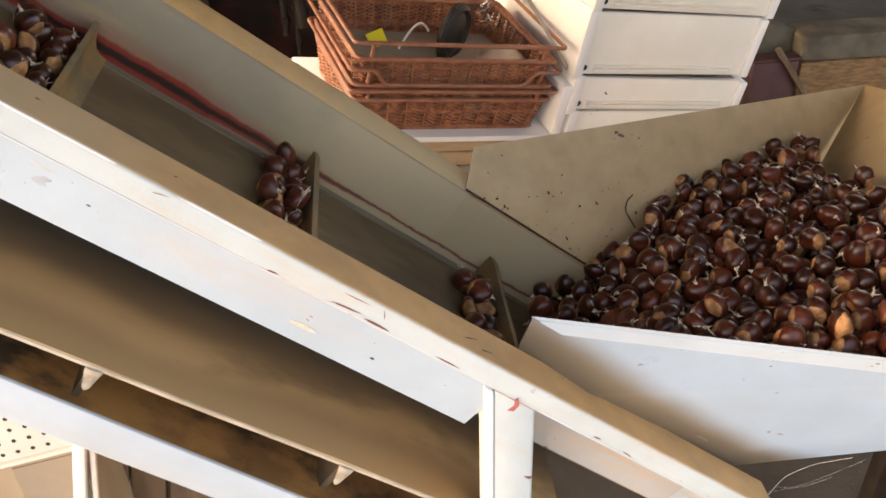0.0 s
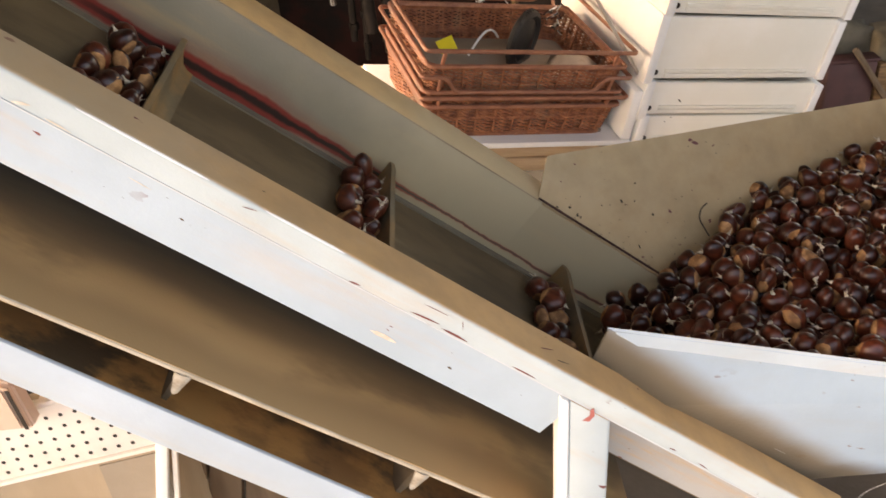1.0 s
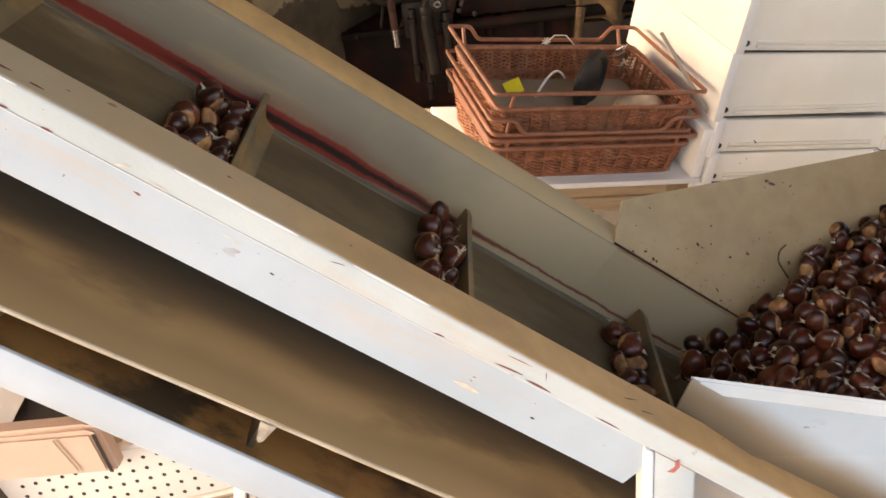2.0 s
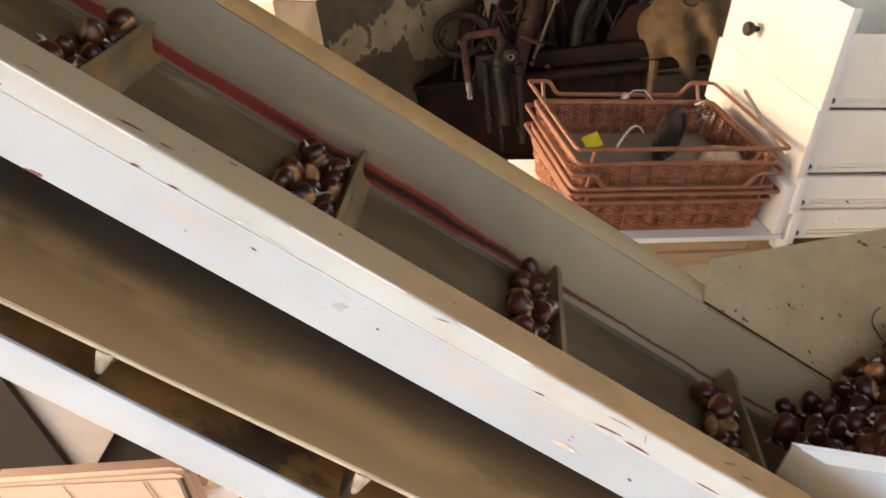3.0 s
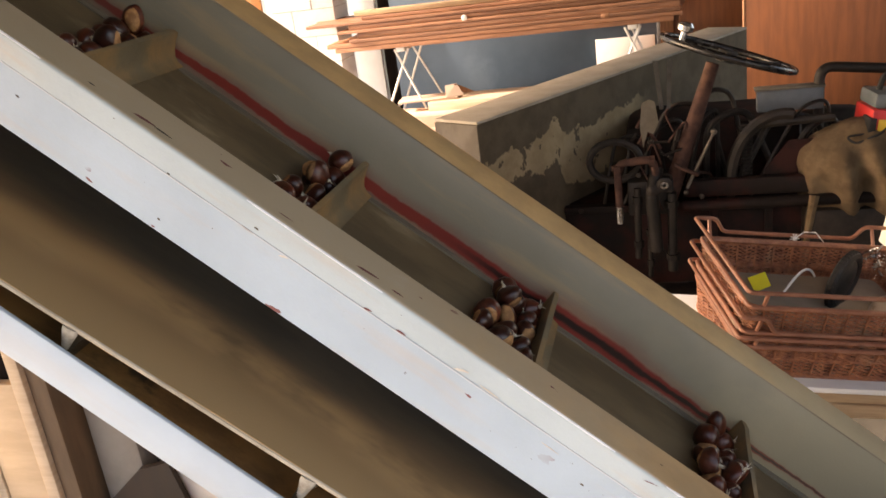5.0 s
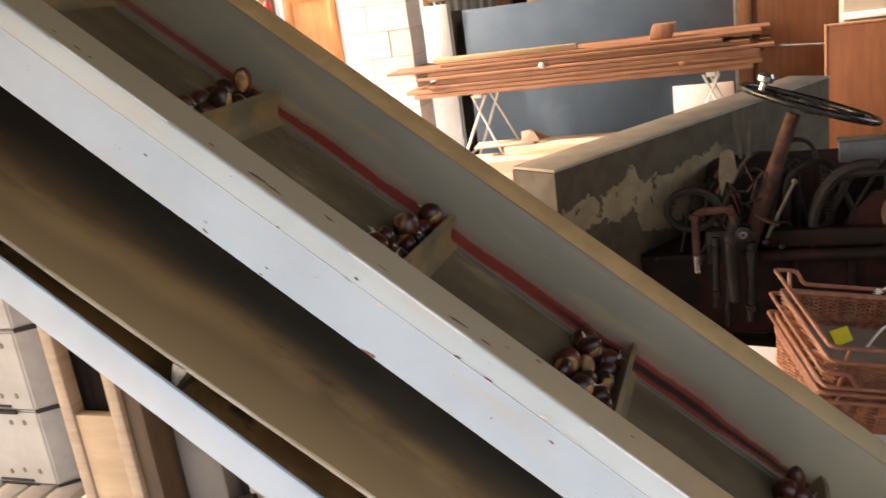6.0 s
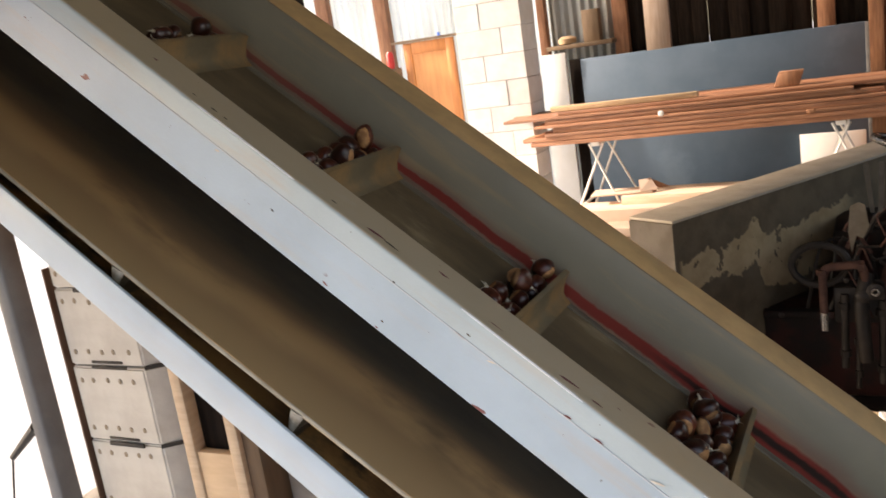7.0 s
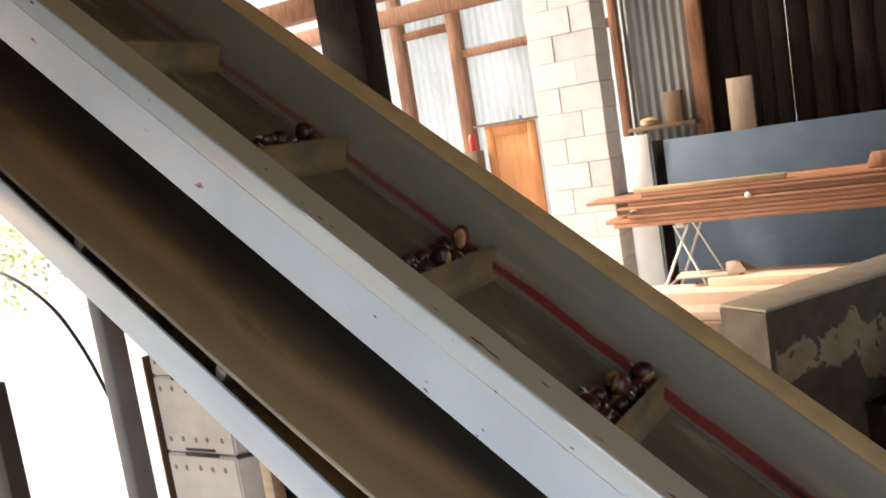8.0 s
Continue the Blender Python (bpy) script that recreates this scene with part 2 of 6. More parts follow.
RUST = simple("rusty_pipe", (0.11, 0.055, 0.042), (0.06, 0.03, 0.024), 25, 0.8, spec=0.2)
CHROME = simple("dull_chrome", (0.55, 0.54, 0.52), (0.4, 0.38, 0.36), 20, 0.25, metal=0.9)
SACK_MAT = simple("brown_burlap", (0.17, 0.115, 0.066), (0.105, 0.068, 0.038), 14, 0.95, grain=500, bumpy=0.9, c3=(0.25, 0.175, 0.105), s3=6)
CASE_RED = simple("red_plastic", (0.55, 0.03, 0.03), (0.48, 0.025, 0.025), 10, 0.4)
CASE_YELLOW = simple("yellow_plastic", (0.75, 0.48, 0.06), (0.68, 0.42, 0.05), 10, 0.4)
CASE_GREY = simple("grey_plastic", (0.13, 0.15, 0.16), (0.10, 0.115, 0.12), 10, 0.45)
WICKER_MAT = simple("red_brown_wicker", (0.40, 0.150, 0.070), (0.20, 0.066, 0.034), 70, 0.5, grain=500, bumpy=0.3, lo=0.3, hi=0.7, c3=(0.27, 0.175, 0.11), s3=7, l3=0.55, h3=0.72)
COPPER_MAT = simple("copper_brown_rod", (0.36, 0.15, 0.09), (0.27, 0.105, 0.062), 30, 0.45, metal=0.1)
CRATE_GREY = simple("grey_polystyrene", (0.54, 0.525, 0.48), (0.47, 0.45, 0.41), 14, 0.85, grain=250, c3=(0.36, 0.31, 0.25), s3=4)
CRATE_DARK = simple("dark_slot", (0.03, 0.028, 0.025), (0.05, 0.045, 0.04), 20, 0.9)
CRATE_WHITE = simple("white_plastic_crate", (0.80, 0.76, 0.69), (0.73, 0.68, 0.60), 8, 0.45, c3=(0.58, 0.50, 0.40), s3=5, l3=0.6, h3=0.75)
CARD_MAT = simple("pinkish_cardboard", (0.66, 0.49, 0.385), (0.615, 0.45, 0.345), 5, 0.85, stretch=(1.5, 1, 1), grain=200)
SACK_WHITE = simple("pale_cloth_sack", (0.27, 0.245, 0.215), (0.20, 0.18, 0.155), 6, 0.9, grain=500)
YELLOW_NOTE = simple("yellow_paper", (0.85, 0.72, 0.04), (0.80, 0.66, 0.03), 10, 0.7)
LINER_MAT = simple("grey_card_liner", (0.30, 0.25, 0.20), (0.24, 0.20, 0.16), 9, 0.9)
SHELL_MAT = simple("glossy_chestnut_shell", (0.088, 0.0170, 0.0066), (0.022, 0.0052, 0.0028), 46, 0.32, grain=260, bumpy=0.05, c3=(0.115, 0.026, 0.011), s3=30, l3=0.50, h3=0.66, random_tint=1.1, stretch=(1, 1, 0.25))
SCAR_MAT = simple("tan_chestnut_scar", (0.46, 0.225, 0.088), (0.24, 0.105, 0.04), 120, 0.75, random_tint=0.7)
TUFT_MAT = simple("pale_chestnut_tip", (0.66, 0.58, 0.45), (0.48, 0.39, 0.27), 200, 0.9)
WEB_MAT = simple("grey_cobweb", (0.72, 0.70, 0.66), (0.6, 0.58, 0.54), 200, 0.9)
PRIMER_MAT = simple("maroon_primer_chip", (0.19, 0.055, 0.05), (0.13, 0.04, 0.035), 200, 0.8)
SEAM_MAT = simple("cracked_paint_line", (0.50, 0.54, 0.565), (0.34, 0.31, 0.30), 40, 0.6, lo=0.60, hi=0.68, stretch=(0.4, 1, 1))
BARE_MAT = simple("bare_undercoat", (0.62, 0.57, 0.48), (0.50, 0.44, 0.36), 100, 0.6)
BEND_HIGHLIGHT = simple("highlight_on_rubbed_bend", (0.82, 0.83, 0.83), (0.70, 0.71, 0.71), 60, 0.3)
DUST_LEAF = simple("dry_twig", (0.06, 0.045, 0.03), (0.10, 0.075, 0.05), 100, 0.9)

PLASTER_MAT = simple("grey_wall_plaster", (0.44, 0.47, 0.52), (0.38, 0.41, 0.45), 3, 0.95, grain=80)
YARD_MAT = simple("pale_yard_gravel", (0.42, 0.44, 0.475), (0.35, 0.365, 0.395), 5, 0.95, grain=60, bumpy=0.5)


def translucent_sheet(name, c1, c2, share):
    """A thin sheet that daylight shines through."""
    m, nt, b = node_mat(name, 0.5)
    co = coords(nt)
    col = mix(nt, ramp(nt, noise_node(nt, co, 2.5, 5, stretch=(1, 1, 0.3)), 0.35, 0.7), c1, c2)
    link(nt, col, b.inputs["Base Color"])
    tr = nt.nodes.new("ShaderNodeBsdfTranslucent")
    link(nt, col, tr.inputs["Color"])
    mx = nt.nodes.new("ShaderNodeMixShader")
    mx.inputs[0].default_value = share
    link(nt, b.outputs[0], mx.inputs[1])
    link(nt, tr.outputs[0], mx.inputs[2])
    link(nt, mx.outputs[0], nt.nodes["Material Output"].inputs["Surface"])
    return m


SHEET_MAT = translucent_sheet("corrugated_translucent", (0.90, 0.92, 0.90), (0.76, 0.78, 0.75), 0.7)
LEAF_MAT = translucent_sheet("hedge_leaf", (0.28, 0.34, 0.16), (0.36, 0.42, 0.22), 0.55)


def peeling_plaster():
    m, nt, b = node_mat("peeling_dark_wall", 0.85)
    co = coords(nt)
    col = mix(nt, ramp(nt, noise_node(nt, co, 9, 5), 0.35, 0.65), (0.078, 0.057, 0.034), (0.118, 0.088, 0.055))
    so = nt.nodes.new("ShaderNodeSeparateXYZ")
    link(nt, co, so.inputs[0])
    # the flaked band: pale undercoat bared in a ragged strip along the middle of the side
    def scaled(a, k, c):
        o = math_node(nt, 'MULTIPLY_ADD', a, k)
        o.node.inputs[2].default_value = c
        return o
    x, z = so.outputs[0], so.outputs[2]
    tongue = math_node(nt, 'SUBTRACT', 1, ramp(nt, math_node(nt, 'ABSOLUTE', scaled(x, 1.0, -0.39)), 0.010, 0.050))
    ragged = math_node(nt, 'ADD', scaled(noise_node(nt, co, 6, 6, 0.62), 0.22, -0.11), scaled(noise_node(nt, co, 34, 4), 0.05, -0.025))
    top = math_node(nt, 'ADD', scaled(tongue, 0.07, -0.130), ragged)
    foot = math_node(nt, 'ADD', scaled(ramp(nt, x, 0.37, 0.45), -0.095, -0.240), math_node(nt, 'MULTIPLY', ragged, -0.8))
    flake = math_node(nt, 'MULTIPLY', ramp(nt, math_node(nt, 'SUBTRACT', top, z), -0.004, 0.004), ramp(nt, math_node(nt, 'SUBTRACT', z, foot), -0.004, 0.004))
    xr = math_node(nt, 'MULTIPLY', ramp(nt, x, 0.01, 0.03), math_node(nt, 'SUBTRACT', 1, ramp(nt, x, 0.85, 1.0)))
    sp = math_node(nt, 'SUBTRACT', 1, ramp(nt, noise_node(nt, co, 17, 5, stretch=(1, 1, 0.7)), 0.585, 0.60))
    bare = mix(nt, ramp(nt, noise_node(nt, co, 12, 5), 0.35, 0.65), (0.37, 0.275, 0.165), (0.29, 0.21, 0.12))
    col = mix(nt, math_node(nt, 'MULTIPLY', math_node(nt, 'MULTIPLY', flake, xr), sp), col, bare)
    link(nt, col, b.inputs["Base Color"])
    bump(nt, b, math_node(nt, 'SUBTRACT', noise_node(nt, co, 90, 4), flake), 0.4, 0.004)
    return m


PEEL_MAT = peeling_plaster()
LEDGE_MAT = simple("dusty_cement_ledge", (0.45, 0.40, 0.33), (0.37, 0.325, 0.265), 7, 0.9, grain=120)


# ---- mesh tools ----
def bm_box(bm, x0, y0, z0, x1, y1, z1, bev=0.0):
    r = bmesh.ops.create_cube(bm, size=1.0)
    vs = r["verts"]
    for v in vs:
        v.co = Vector(((x0 + x1) / 2 + v.co.x * (x1 - x0), (y0 + y1) / 2 + v.co.y * (y1 - y0), (z0 + z1) / 2 + v.co.z * (z1 - z0)))
    if bev:
        es = list({e for v in vs for e in v.link_edges})
        bmesh.ops.bevel(bm, geom=es, offset=bev, segments=2, affect='EDGES', profile=0.5)
    return bm


def box(x0, y0, z0, x1, y1, z1, bev=0.0):
    return bm_box(bmesh.new(), x0, y0, z0, x1, y1, z1, bev)


def tube(points, r, sides=8, closed=False, caps=True, bm=None):
    """A round rod along points; r is one radius or one for each point."""
    bm = bm or bmesh.new()
    pts = [Vector(p) for p in points]
    rings = []
    up = None
    n = len(pts)
    for i, p in enumerate(pts):
        a = pts[(i - 1) % n] if (closed or i > 0) else p
        b = pts[(i + 1) % n] if (closed or i < n - 1) else p
        d = (b - a).normalized()
        if up is None:
            up = d.orthogonal().normalized()
        up = (up - d * up.dot(d))
        up = up.normalized() if up.length > 1e-6 else d.orthogonal().normalized()
        sd = d.cross(up)
        rr = r[i] if isinstance(r, (list, tuple)) else r
        rings.append([bm.verts.new(p + (up * math.cos(2 * math.pi * k / sides) + sd * math.sin(2 * math.pi * k / sides)) * rr) for k in range(sides)])
    for i in range(n if closed else n - 1):
        q, w = rings[i], rings[(i + 1) % n]
        for k in range(sides):
            bm.faces.new((q[k], q[(k + 1) % sides], w[(k + 1) % sides], w[k]))
    if caps and not closed:
        bm.faces.new(rings[0][::-1])
        bm.faces.new(rings[-1])
    return bm


def rounded(points, r=0.02, seg=4, closed=False):
    """The polyline with its corners rounded."""
    pts = [Vector(p) for p in points]
    out = []
    n = len(pts)
    for i, p in enumerate(pts):
        if not closed and i in (0, n - 1):
            out.append(p)
            continue
        a, b = pts[(i - 1) % n], pts[(i + 1) % n]
        da, db = (a - p), (b - p)
        k = min(r, da.length * 0.45, db.length * 0.45)
        s, e = p + da.normalized() * k, p + db.normalized() * k
        for j in range(seg + 1):
            t = j / seg
            out.append(s * (1 - t) ** 2 + p * 2 * t * (1 - t) + e * t * t)
    return out


def extrude_profile(profile, s0, s1, steps=1, closed=True, wob=0.0, seed=0):
    """A closed (y, z) profile swept along x."""
    bm = bmesh.new()
    rng = random.Random(seed)
    rows = []
    for i in range(steps + 1):
        x = s0 + (s1 - s0) * i / steps
        dy, dz = rng.uniform(-wob, wob), rng.uniform(-wob, wob)
        rows.append([bm.verts.new((x, y + dy, z + dz)) for y, z in profile])
    n = len(profile)
    for i in range(steps):
        for k in range(n if closed else n - 1):
            bm.faces.new((rows[i][k], rows[i][(k + 1) % n], rows[i + 1][(k + 1) % n], rows[i + 1][k]))
    if closed:
        bm.faces.new(rows[0][::-1])
        bm.faces.new(rows[-1])
    bmesh.ops.recalc_face_normals(bm, faces=bm.faces)
    return bm


def lathe(profile, sides=16, bm=None, m=None):
    """(r, z) pairs turned about z."""
    bm = bm or bmesh.new()
    rings = []
    for r, z in profile:
        rings.append([bm.verts.new((r * math.cos(2 * math.pi * k / sides), r * math.sin(2 * math.pi * k / sides), z)) for k in range(sides)])
    fresh = [v for q in rings for v in q]
    for q, w in zip(rings, rings[1:]):
        for k in range(sides):
            bm.faces.new((q[k], q[(k + 1) % sides], w[(k + 1) % sides], w[k]))
    bm.faces.new(rings[0][::-1])
    bm.faces.new(rings[-1])
    if m is not None:
        bmesh.ops.transform(bm, matrix=m, verts=fresh)
    return bm


def plate(corners, thick, bm=None):
    """A flat sheet with that outline and thickness (to the side its normal shows)."""
    bm = bm or bmesh.new()
    vs = [bm.verts.new(c) for c in corners]
    f = bm.faces.new(vs)
    f.normal_update()
    nrm = f.normal.copy()
    r = bmesh.ops.extrude_face_region(bm, geom=[f])
    for v in r["geom"]:
        if isinstance(v, bmesh.types.BMVert):
            v.co += nrm * thick
    bmesh.ops.recalc_face_normals(bm, faces=bm.faces)
    return bm


def mesh_of(name, bm, material, smooth=40):
    me = bpy.data.meshes.new(name)
    bm.to_mesh(me)
    bm.free()
    me.materials.append(material)
    if smooth:
        me.shade_smooth()
        me.set_sharp_from_angle(angle=radians(smooth))
    return me


def part(name, bm, material, parent, label="", smooth=40, m=None):
    ob = new(name, bm if isinstance(bm, bpy.types.Mesh) else mesh_of(name, bm, material, smooth))
    ob.parent = parent
    if m is not None:
        ob.matrix_basis = m
    return tagged(ob, label)


def thing(name, label, category, m=None, group="", kind=""):
    ob = new(name)
    ob.empty_display_size = 0.05
    if m is not None:
        ob.matrix_basis = m
    return tagged(ob, label, category, group, kind)


def solid(name, bm, material, label, category, m=None, group="", kind="", smooth=40):
    ob = new(name, mesh_of(name, bm, material, smooth))
    if m is not None:
        ob.matrix_basis = m
    return tagged(ob, label, category, group, kind)

# ---- setting ----
TILT = radians(39.53)
CT, ST = math.cos(TILT), math.sin(TILT)
CONV = Matrix(((CT, 0, ST, 0), (0, 1, 0, 0), (-ST, 0, CT, 1.05), (0, 0, 0, 1)))
CONV_INV = CONV.inverted()


def at_belt(s, y, n):
    return CONV @ Vector((s, y, n))


ground = solid("ground", plate([(-60, -60, -0.02), (60, -60, -0.02), (60, 60, -0.02), (-60, 60, -0.02)], -0.05), YARD_MAT, "pale gravel yard around the open shed", "ground", kind="structure")
floor = solid("floor", box(-1.85, -0.9, -0.06, 4.6, 7.2, 0.0), CONCRETE, "dusty grey concrete floor of the shed", "floor", kind="structure")
WALL_Y = 6.9
# side wall out of view, ends early so light reaches the far end
solid("wall_right", box(4.4, -0.7, 0, 4.55, 3.6, 2.55), WOOD_DARK, "dark weathered board side wall, unseen, cut short for light", "wall", kind="structure")
ROOF_MAT = simple("dark_roof_boards", (0.085, 0.066, 0.05), (0.12, 0.094, 0.072), 7, 0.85, stretch=(5, 0.6, 5), grain=90)
# roof out of view; its slope and edges are set for the shade below
roof = solid("ceiling", plate([(-2.75, -0.75, 2.60), (4.7, -0.75, 2.60), (4.7, 7.3, 3.65), (-2.75, 7.3, 3.65)], 0.08), ROOF_MAT, "brown boarded roof of the shed", "ceiling", kind="structure")


# unseen wall added to cut the low sky and bounce cool light
solid("added_wall_front", box(-2.6, -4.2, -0.02, 4.6, -4.0, 2.7), PLASTER_MAT, "plain grey plastered wall, unseen, added to shape the front light", "wall", kind="structure")


# unseen boarding added to keep front light off the conveyor's upper end
solid("shade_lintel", box(-2.75, -0.58, 1.76, -0.25, -0.50, 2.62), WOOD_BROWN, "brown boarding, unseen, added to shade the upper conveyor", "wall", kind="structure")


# unseen eaves added to keep direct sun off conveyor, baskets and tractor
solid("sun_block_eave", plate([(-5.2, -0.75, 2.60), (-2.76, -0.75, 2.60), (-2.76, 0.56, 2.771), (-5.2, 0.56, 2.771)], 0.08), WOOD_BROWN, "brown boarded eave, unseen, added to block the sun", "ceiling", kind="structure")
solid("sun_block_eave", plate([(-3.6, 0.57, 2.772), (-2.76, 0.57, 2.772), (-2.76, 1.54, 2.899), (-3.6, 1.54, 2.899)], 0.08), WOOD_BROWN, "brown boarded eave, unseen, added to block the sun", "ceiling", kind="structure")
solid("sun_block_eave", plate([(-4.9, 1.55, 2.905), (-2.76, 1.55, 2.905), (-2.76, 4.4, 3.276), (-4.9, 4.4, 3.276)], 0.08), WOOD_BROWN, "brown boarded eave, unseen, added to block the sun", "ceiling", kind="structure")


def corrugated(x0, x1, z0, z1, y, pitch=0.076, depth=0.012):
    bm = bmesh.new()
    n = int((x1 - x0) / pitch * 8)
    lo, hi = [], []
    for i in range(n + 1):
        x = x0 + (x1 - x0) * i / n
        yy = y + depth * math.sin(2 * math.pi * (x - x0) / pitch)
        lo.append(bm.verts.new((x, yy, z0)))
        hi.append(bm.verts.new((x, yy, z1)))
    for i in range(n):
        bm.faces.new((lo[i], lo[i + 1], hi[i + 1], hi[i]))
    r = bmesh.ops.extrude_face_region(bm, geom=list(bm.faces))
    for v in r["geom"]:
        if isinstance(v, bmesh.types.BMVert):
            v.co.y += 0.003
    bmesh.ops.recalc_face_normals(bm, faces=bm.faces)
    return bm


GREY_SHEET = simple("grey_corrugated_iron", (0.34, 0.355, 0.335), (0.26, 0.27, 0.255), 4, 0.7, stretch=(1, 1, 0.3), c3=(0.26, 0.24, 0.21), s3=2)
solid("corrugated_iron", corrugated(-2.72, -2.06, 0.0, 3.56, WALL_Y + 0.05), GREY_SHEET, "dull grey corrugated iron between two studs", "wall sheeting", kind="structure")
solid("corrugated_sheet", corrugated(-7.0, -2.73, 0.0, 3.56, WALL_Y + 0.06), SHEET_MAT, "pale translucent corrugated wall sheeting between studs", "wall sheeting", kind="structure")

studs = [(-5.07, 0.13), (-4.42, 0.13), (-2.80, 0.07), (-2.135, 0.12), (-0.55, 0.125)]
for x, w in studs:
    solid("wall_stud", box(x, WALL_Y - 0.06, 0.0, x + w, WALL_Y + 0.03, 3.3, 0.004), WOOD_STUD, "reddish brown timber stud of the shed wall", "stud", group="wall studs", kind="structure")
solid("wall_girt", box(-4.33, WALL_Y - 0.05, 2.44, -2.78, WALL_Y + 0.02, 2.52, 0.004), WOOD_STUD, "reddish brown timber rail between studs", "girt", group="wall rails", kind="structure")
solid("wall_girt", box(-5.03, WALL_Y - 0.05, 2.72, -4.42, WALL_Y + 0.02, 2.80, 0.004), WOOD_STUD, "reddish brown timber rail between studs", "girt", group="wall rails", kind="structure")
solid("roof_beam", box(-6.4, WALL_Y - 0.30, 2.86, -3.0, WALL_Y - 0.18, 3.02, 0.005), WOOD_STUD, "pale brown timber roof beam", "beam", kind="structure")
solid("shelf_ledge", box(-2.70, WALL_Y - 0.20, 1.50, -2.12, WALL_Y - 0.0, 1.535, 0.003), WOOD_BROWN, "small wooden wall ledge between studs", "shelf")
solid("wood_offcut", box(-2.375, WALL_Y - 0.15, 1.535, -2.235, WALL_Y - 0.05, 1.80, 0.004), WOOD_BROWN, "short brown wooden offcut standing on the ledge", "wood block")
bm = lathe([(0.02, 0), (0.075, 0.012), (0.08, 0.05), (0.05, 0.07), (0.01, 0.072)], 14)
solid("tin", bm, WOOD_LIGHT, "small tan tin lying on the wall ledge", "tin", m=pose(-2.535, WALL_Y - 0.10, 1.535))


# dark wall boards, one by one
rng = random.Random(4)
wall_boards = thing("board_cladding", "dark old vertical boards with bright slits between", "cladding", kind="structure")
x = -2.02
while x < 4.3:
    w = rng.uniform(0.11, 0.17)
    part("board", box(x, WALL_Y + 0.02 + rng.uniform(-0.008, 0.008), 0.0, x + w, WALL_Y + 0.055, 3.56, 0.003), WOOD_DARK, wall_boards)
    x += w + (0.006 if rng.random() < 0.25 else -0.002)

# block pillar, block by block
PX0, PX1, PY0, PY1 = -3.02, -2.49, 5.60, 5.90
pillar = thing("block_pillar", "tall whitewashed concrete block pillar with rough joints", "pillar", kind="structure")
part("mortar_core", box(PX0 + 0.0045, PY0 + 0.0045, 0, PX1 - 0.0045, PY1 - 0.0045, 3.3), MORTAR_MAT, pillar)
rng = random.Random(8)
rows_h = 0.1945
for i in range(17):
    z0 = i * rows_h - 0.01 * (i == 0)
    cut = 0.20 if i % 2 else 0.36
    for a, b in ((PX0, PX0 + cut - 0.002), (PX0 + cut + 0.002, PX1)):
        j = rng.uniform(-0.002, 0.002)
        part("block", box(a + j, PY0 + j, z0 + 0.002, b + j, PY1 + j, z0 + rows_h - 0.002, 0.003), BLOCK_MAT, pillar, smooth=20)

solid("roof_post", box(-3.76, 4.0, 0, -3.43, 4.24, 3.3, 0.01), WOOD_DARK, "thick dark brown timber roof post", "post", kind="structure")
solid("tie_beam", box(-6.4, 4.4, 2.70, -3.5, 4.55, 2.86, 0.006), WOOD_STUD, "pale brown timber tie beam", "beam", kind="structure")

# cabinet door leaning beside the pillar
door = thing("cabinet_door", "orange varnished panel cabinet door leaning on the wall", "cabinet door", m=pose(-3.94, 6.42, 0.0))
for nm, q in (("stile", (0, 0, 0.75, 0.08, 0.03, 1.75)), ("stile", (0.42, 0, 0.75, 0.50, 0.03, 1.75)), ("rail", (0.08, 0, 1.65, 0.42, 0.03, 1.75)), ("rail", (0.08, 0, 0.75, 0.42, 0.03, 0.85))):
    part(nm, box(*q, 0.004), WOOD_ORANGE, door)
part("panel", box(0.08, 0.010, 0.85, 0.42, 0.022, 1.65), simple("pale_orange_panel", (0.66, 0.28, 0.10), (0.57, 0.23, 0.08), 5, 0.45, stretch=(6, 6, 0.6)), door, "paler orange centre panel")
part("top_strip", box(-0.10, -0.02, 1.752, 0.58, 0.03, 1.775), WOOD_BROWN, door)
solid("low_bench", box(-4.1, 6.3, 0.0, -3.3, 6.6, 0.75, 0.01), WOOD_BROWN, "rough brown bench below the leaning door", "bench")
bm = lathe([(0.03, 0), (0.035, 0.02), (0.035, 0.12), (0.02, 0.15)], 12)
solid("red_canister", bm, CASE_RED, "small red canister on the bench by the wall", "canister", m=pose(-4.05, 6.36, 1.55))
solid("wall_bracket", box(-4.12, 6.30, 0.75, -3.99, 6.44, 1.55, 0.004), WOOD_BROWN, "narrow brown wooden stand holding a canister", "stand")
bm = tube([(0, 0, 0), (0, 0, 0.03)], 0.014, 10)
solid("clamp", bm, simple("blue_plastic", (0.12, 0.25, 0.7), (0.1, 0.2, 0.6), 20, 0.4), "small blue plastic clamp on the door strip", "clamp", m=pose(-3.56, 6.40, 1.775))

WOOD_STUB = simple("pale_pinkish_board", (0.40, 0.31, 0.25), (0.33, 0.245, 0.19), 8, 0.7, stretch=(5, 5, 0.6), grain=120)
# blue panel and what leans by it
BY = 6.60
blue = thing("panel_board", "large blue-grey painted panel leaning by the wall", "panel", m=pose(0, BY, 0))
part("sheet", box(-2.38, 0, 0.02, -0.22, 0.035, 1.405, 0.004), BLUE_MAT, blue)
part("edge_batten", box(-0.222, -0.004, 0.02, -0.19, 0.04, 1.40, 0.003), STEEL_MAT, blue)
part("foot_batten", box(-2.36, -0.003, 0.0, -0.24, 0.03, 0.02), WOOD_BROWN, blue)
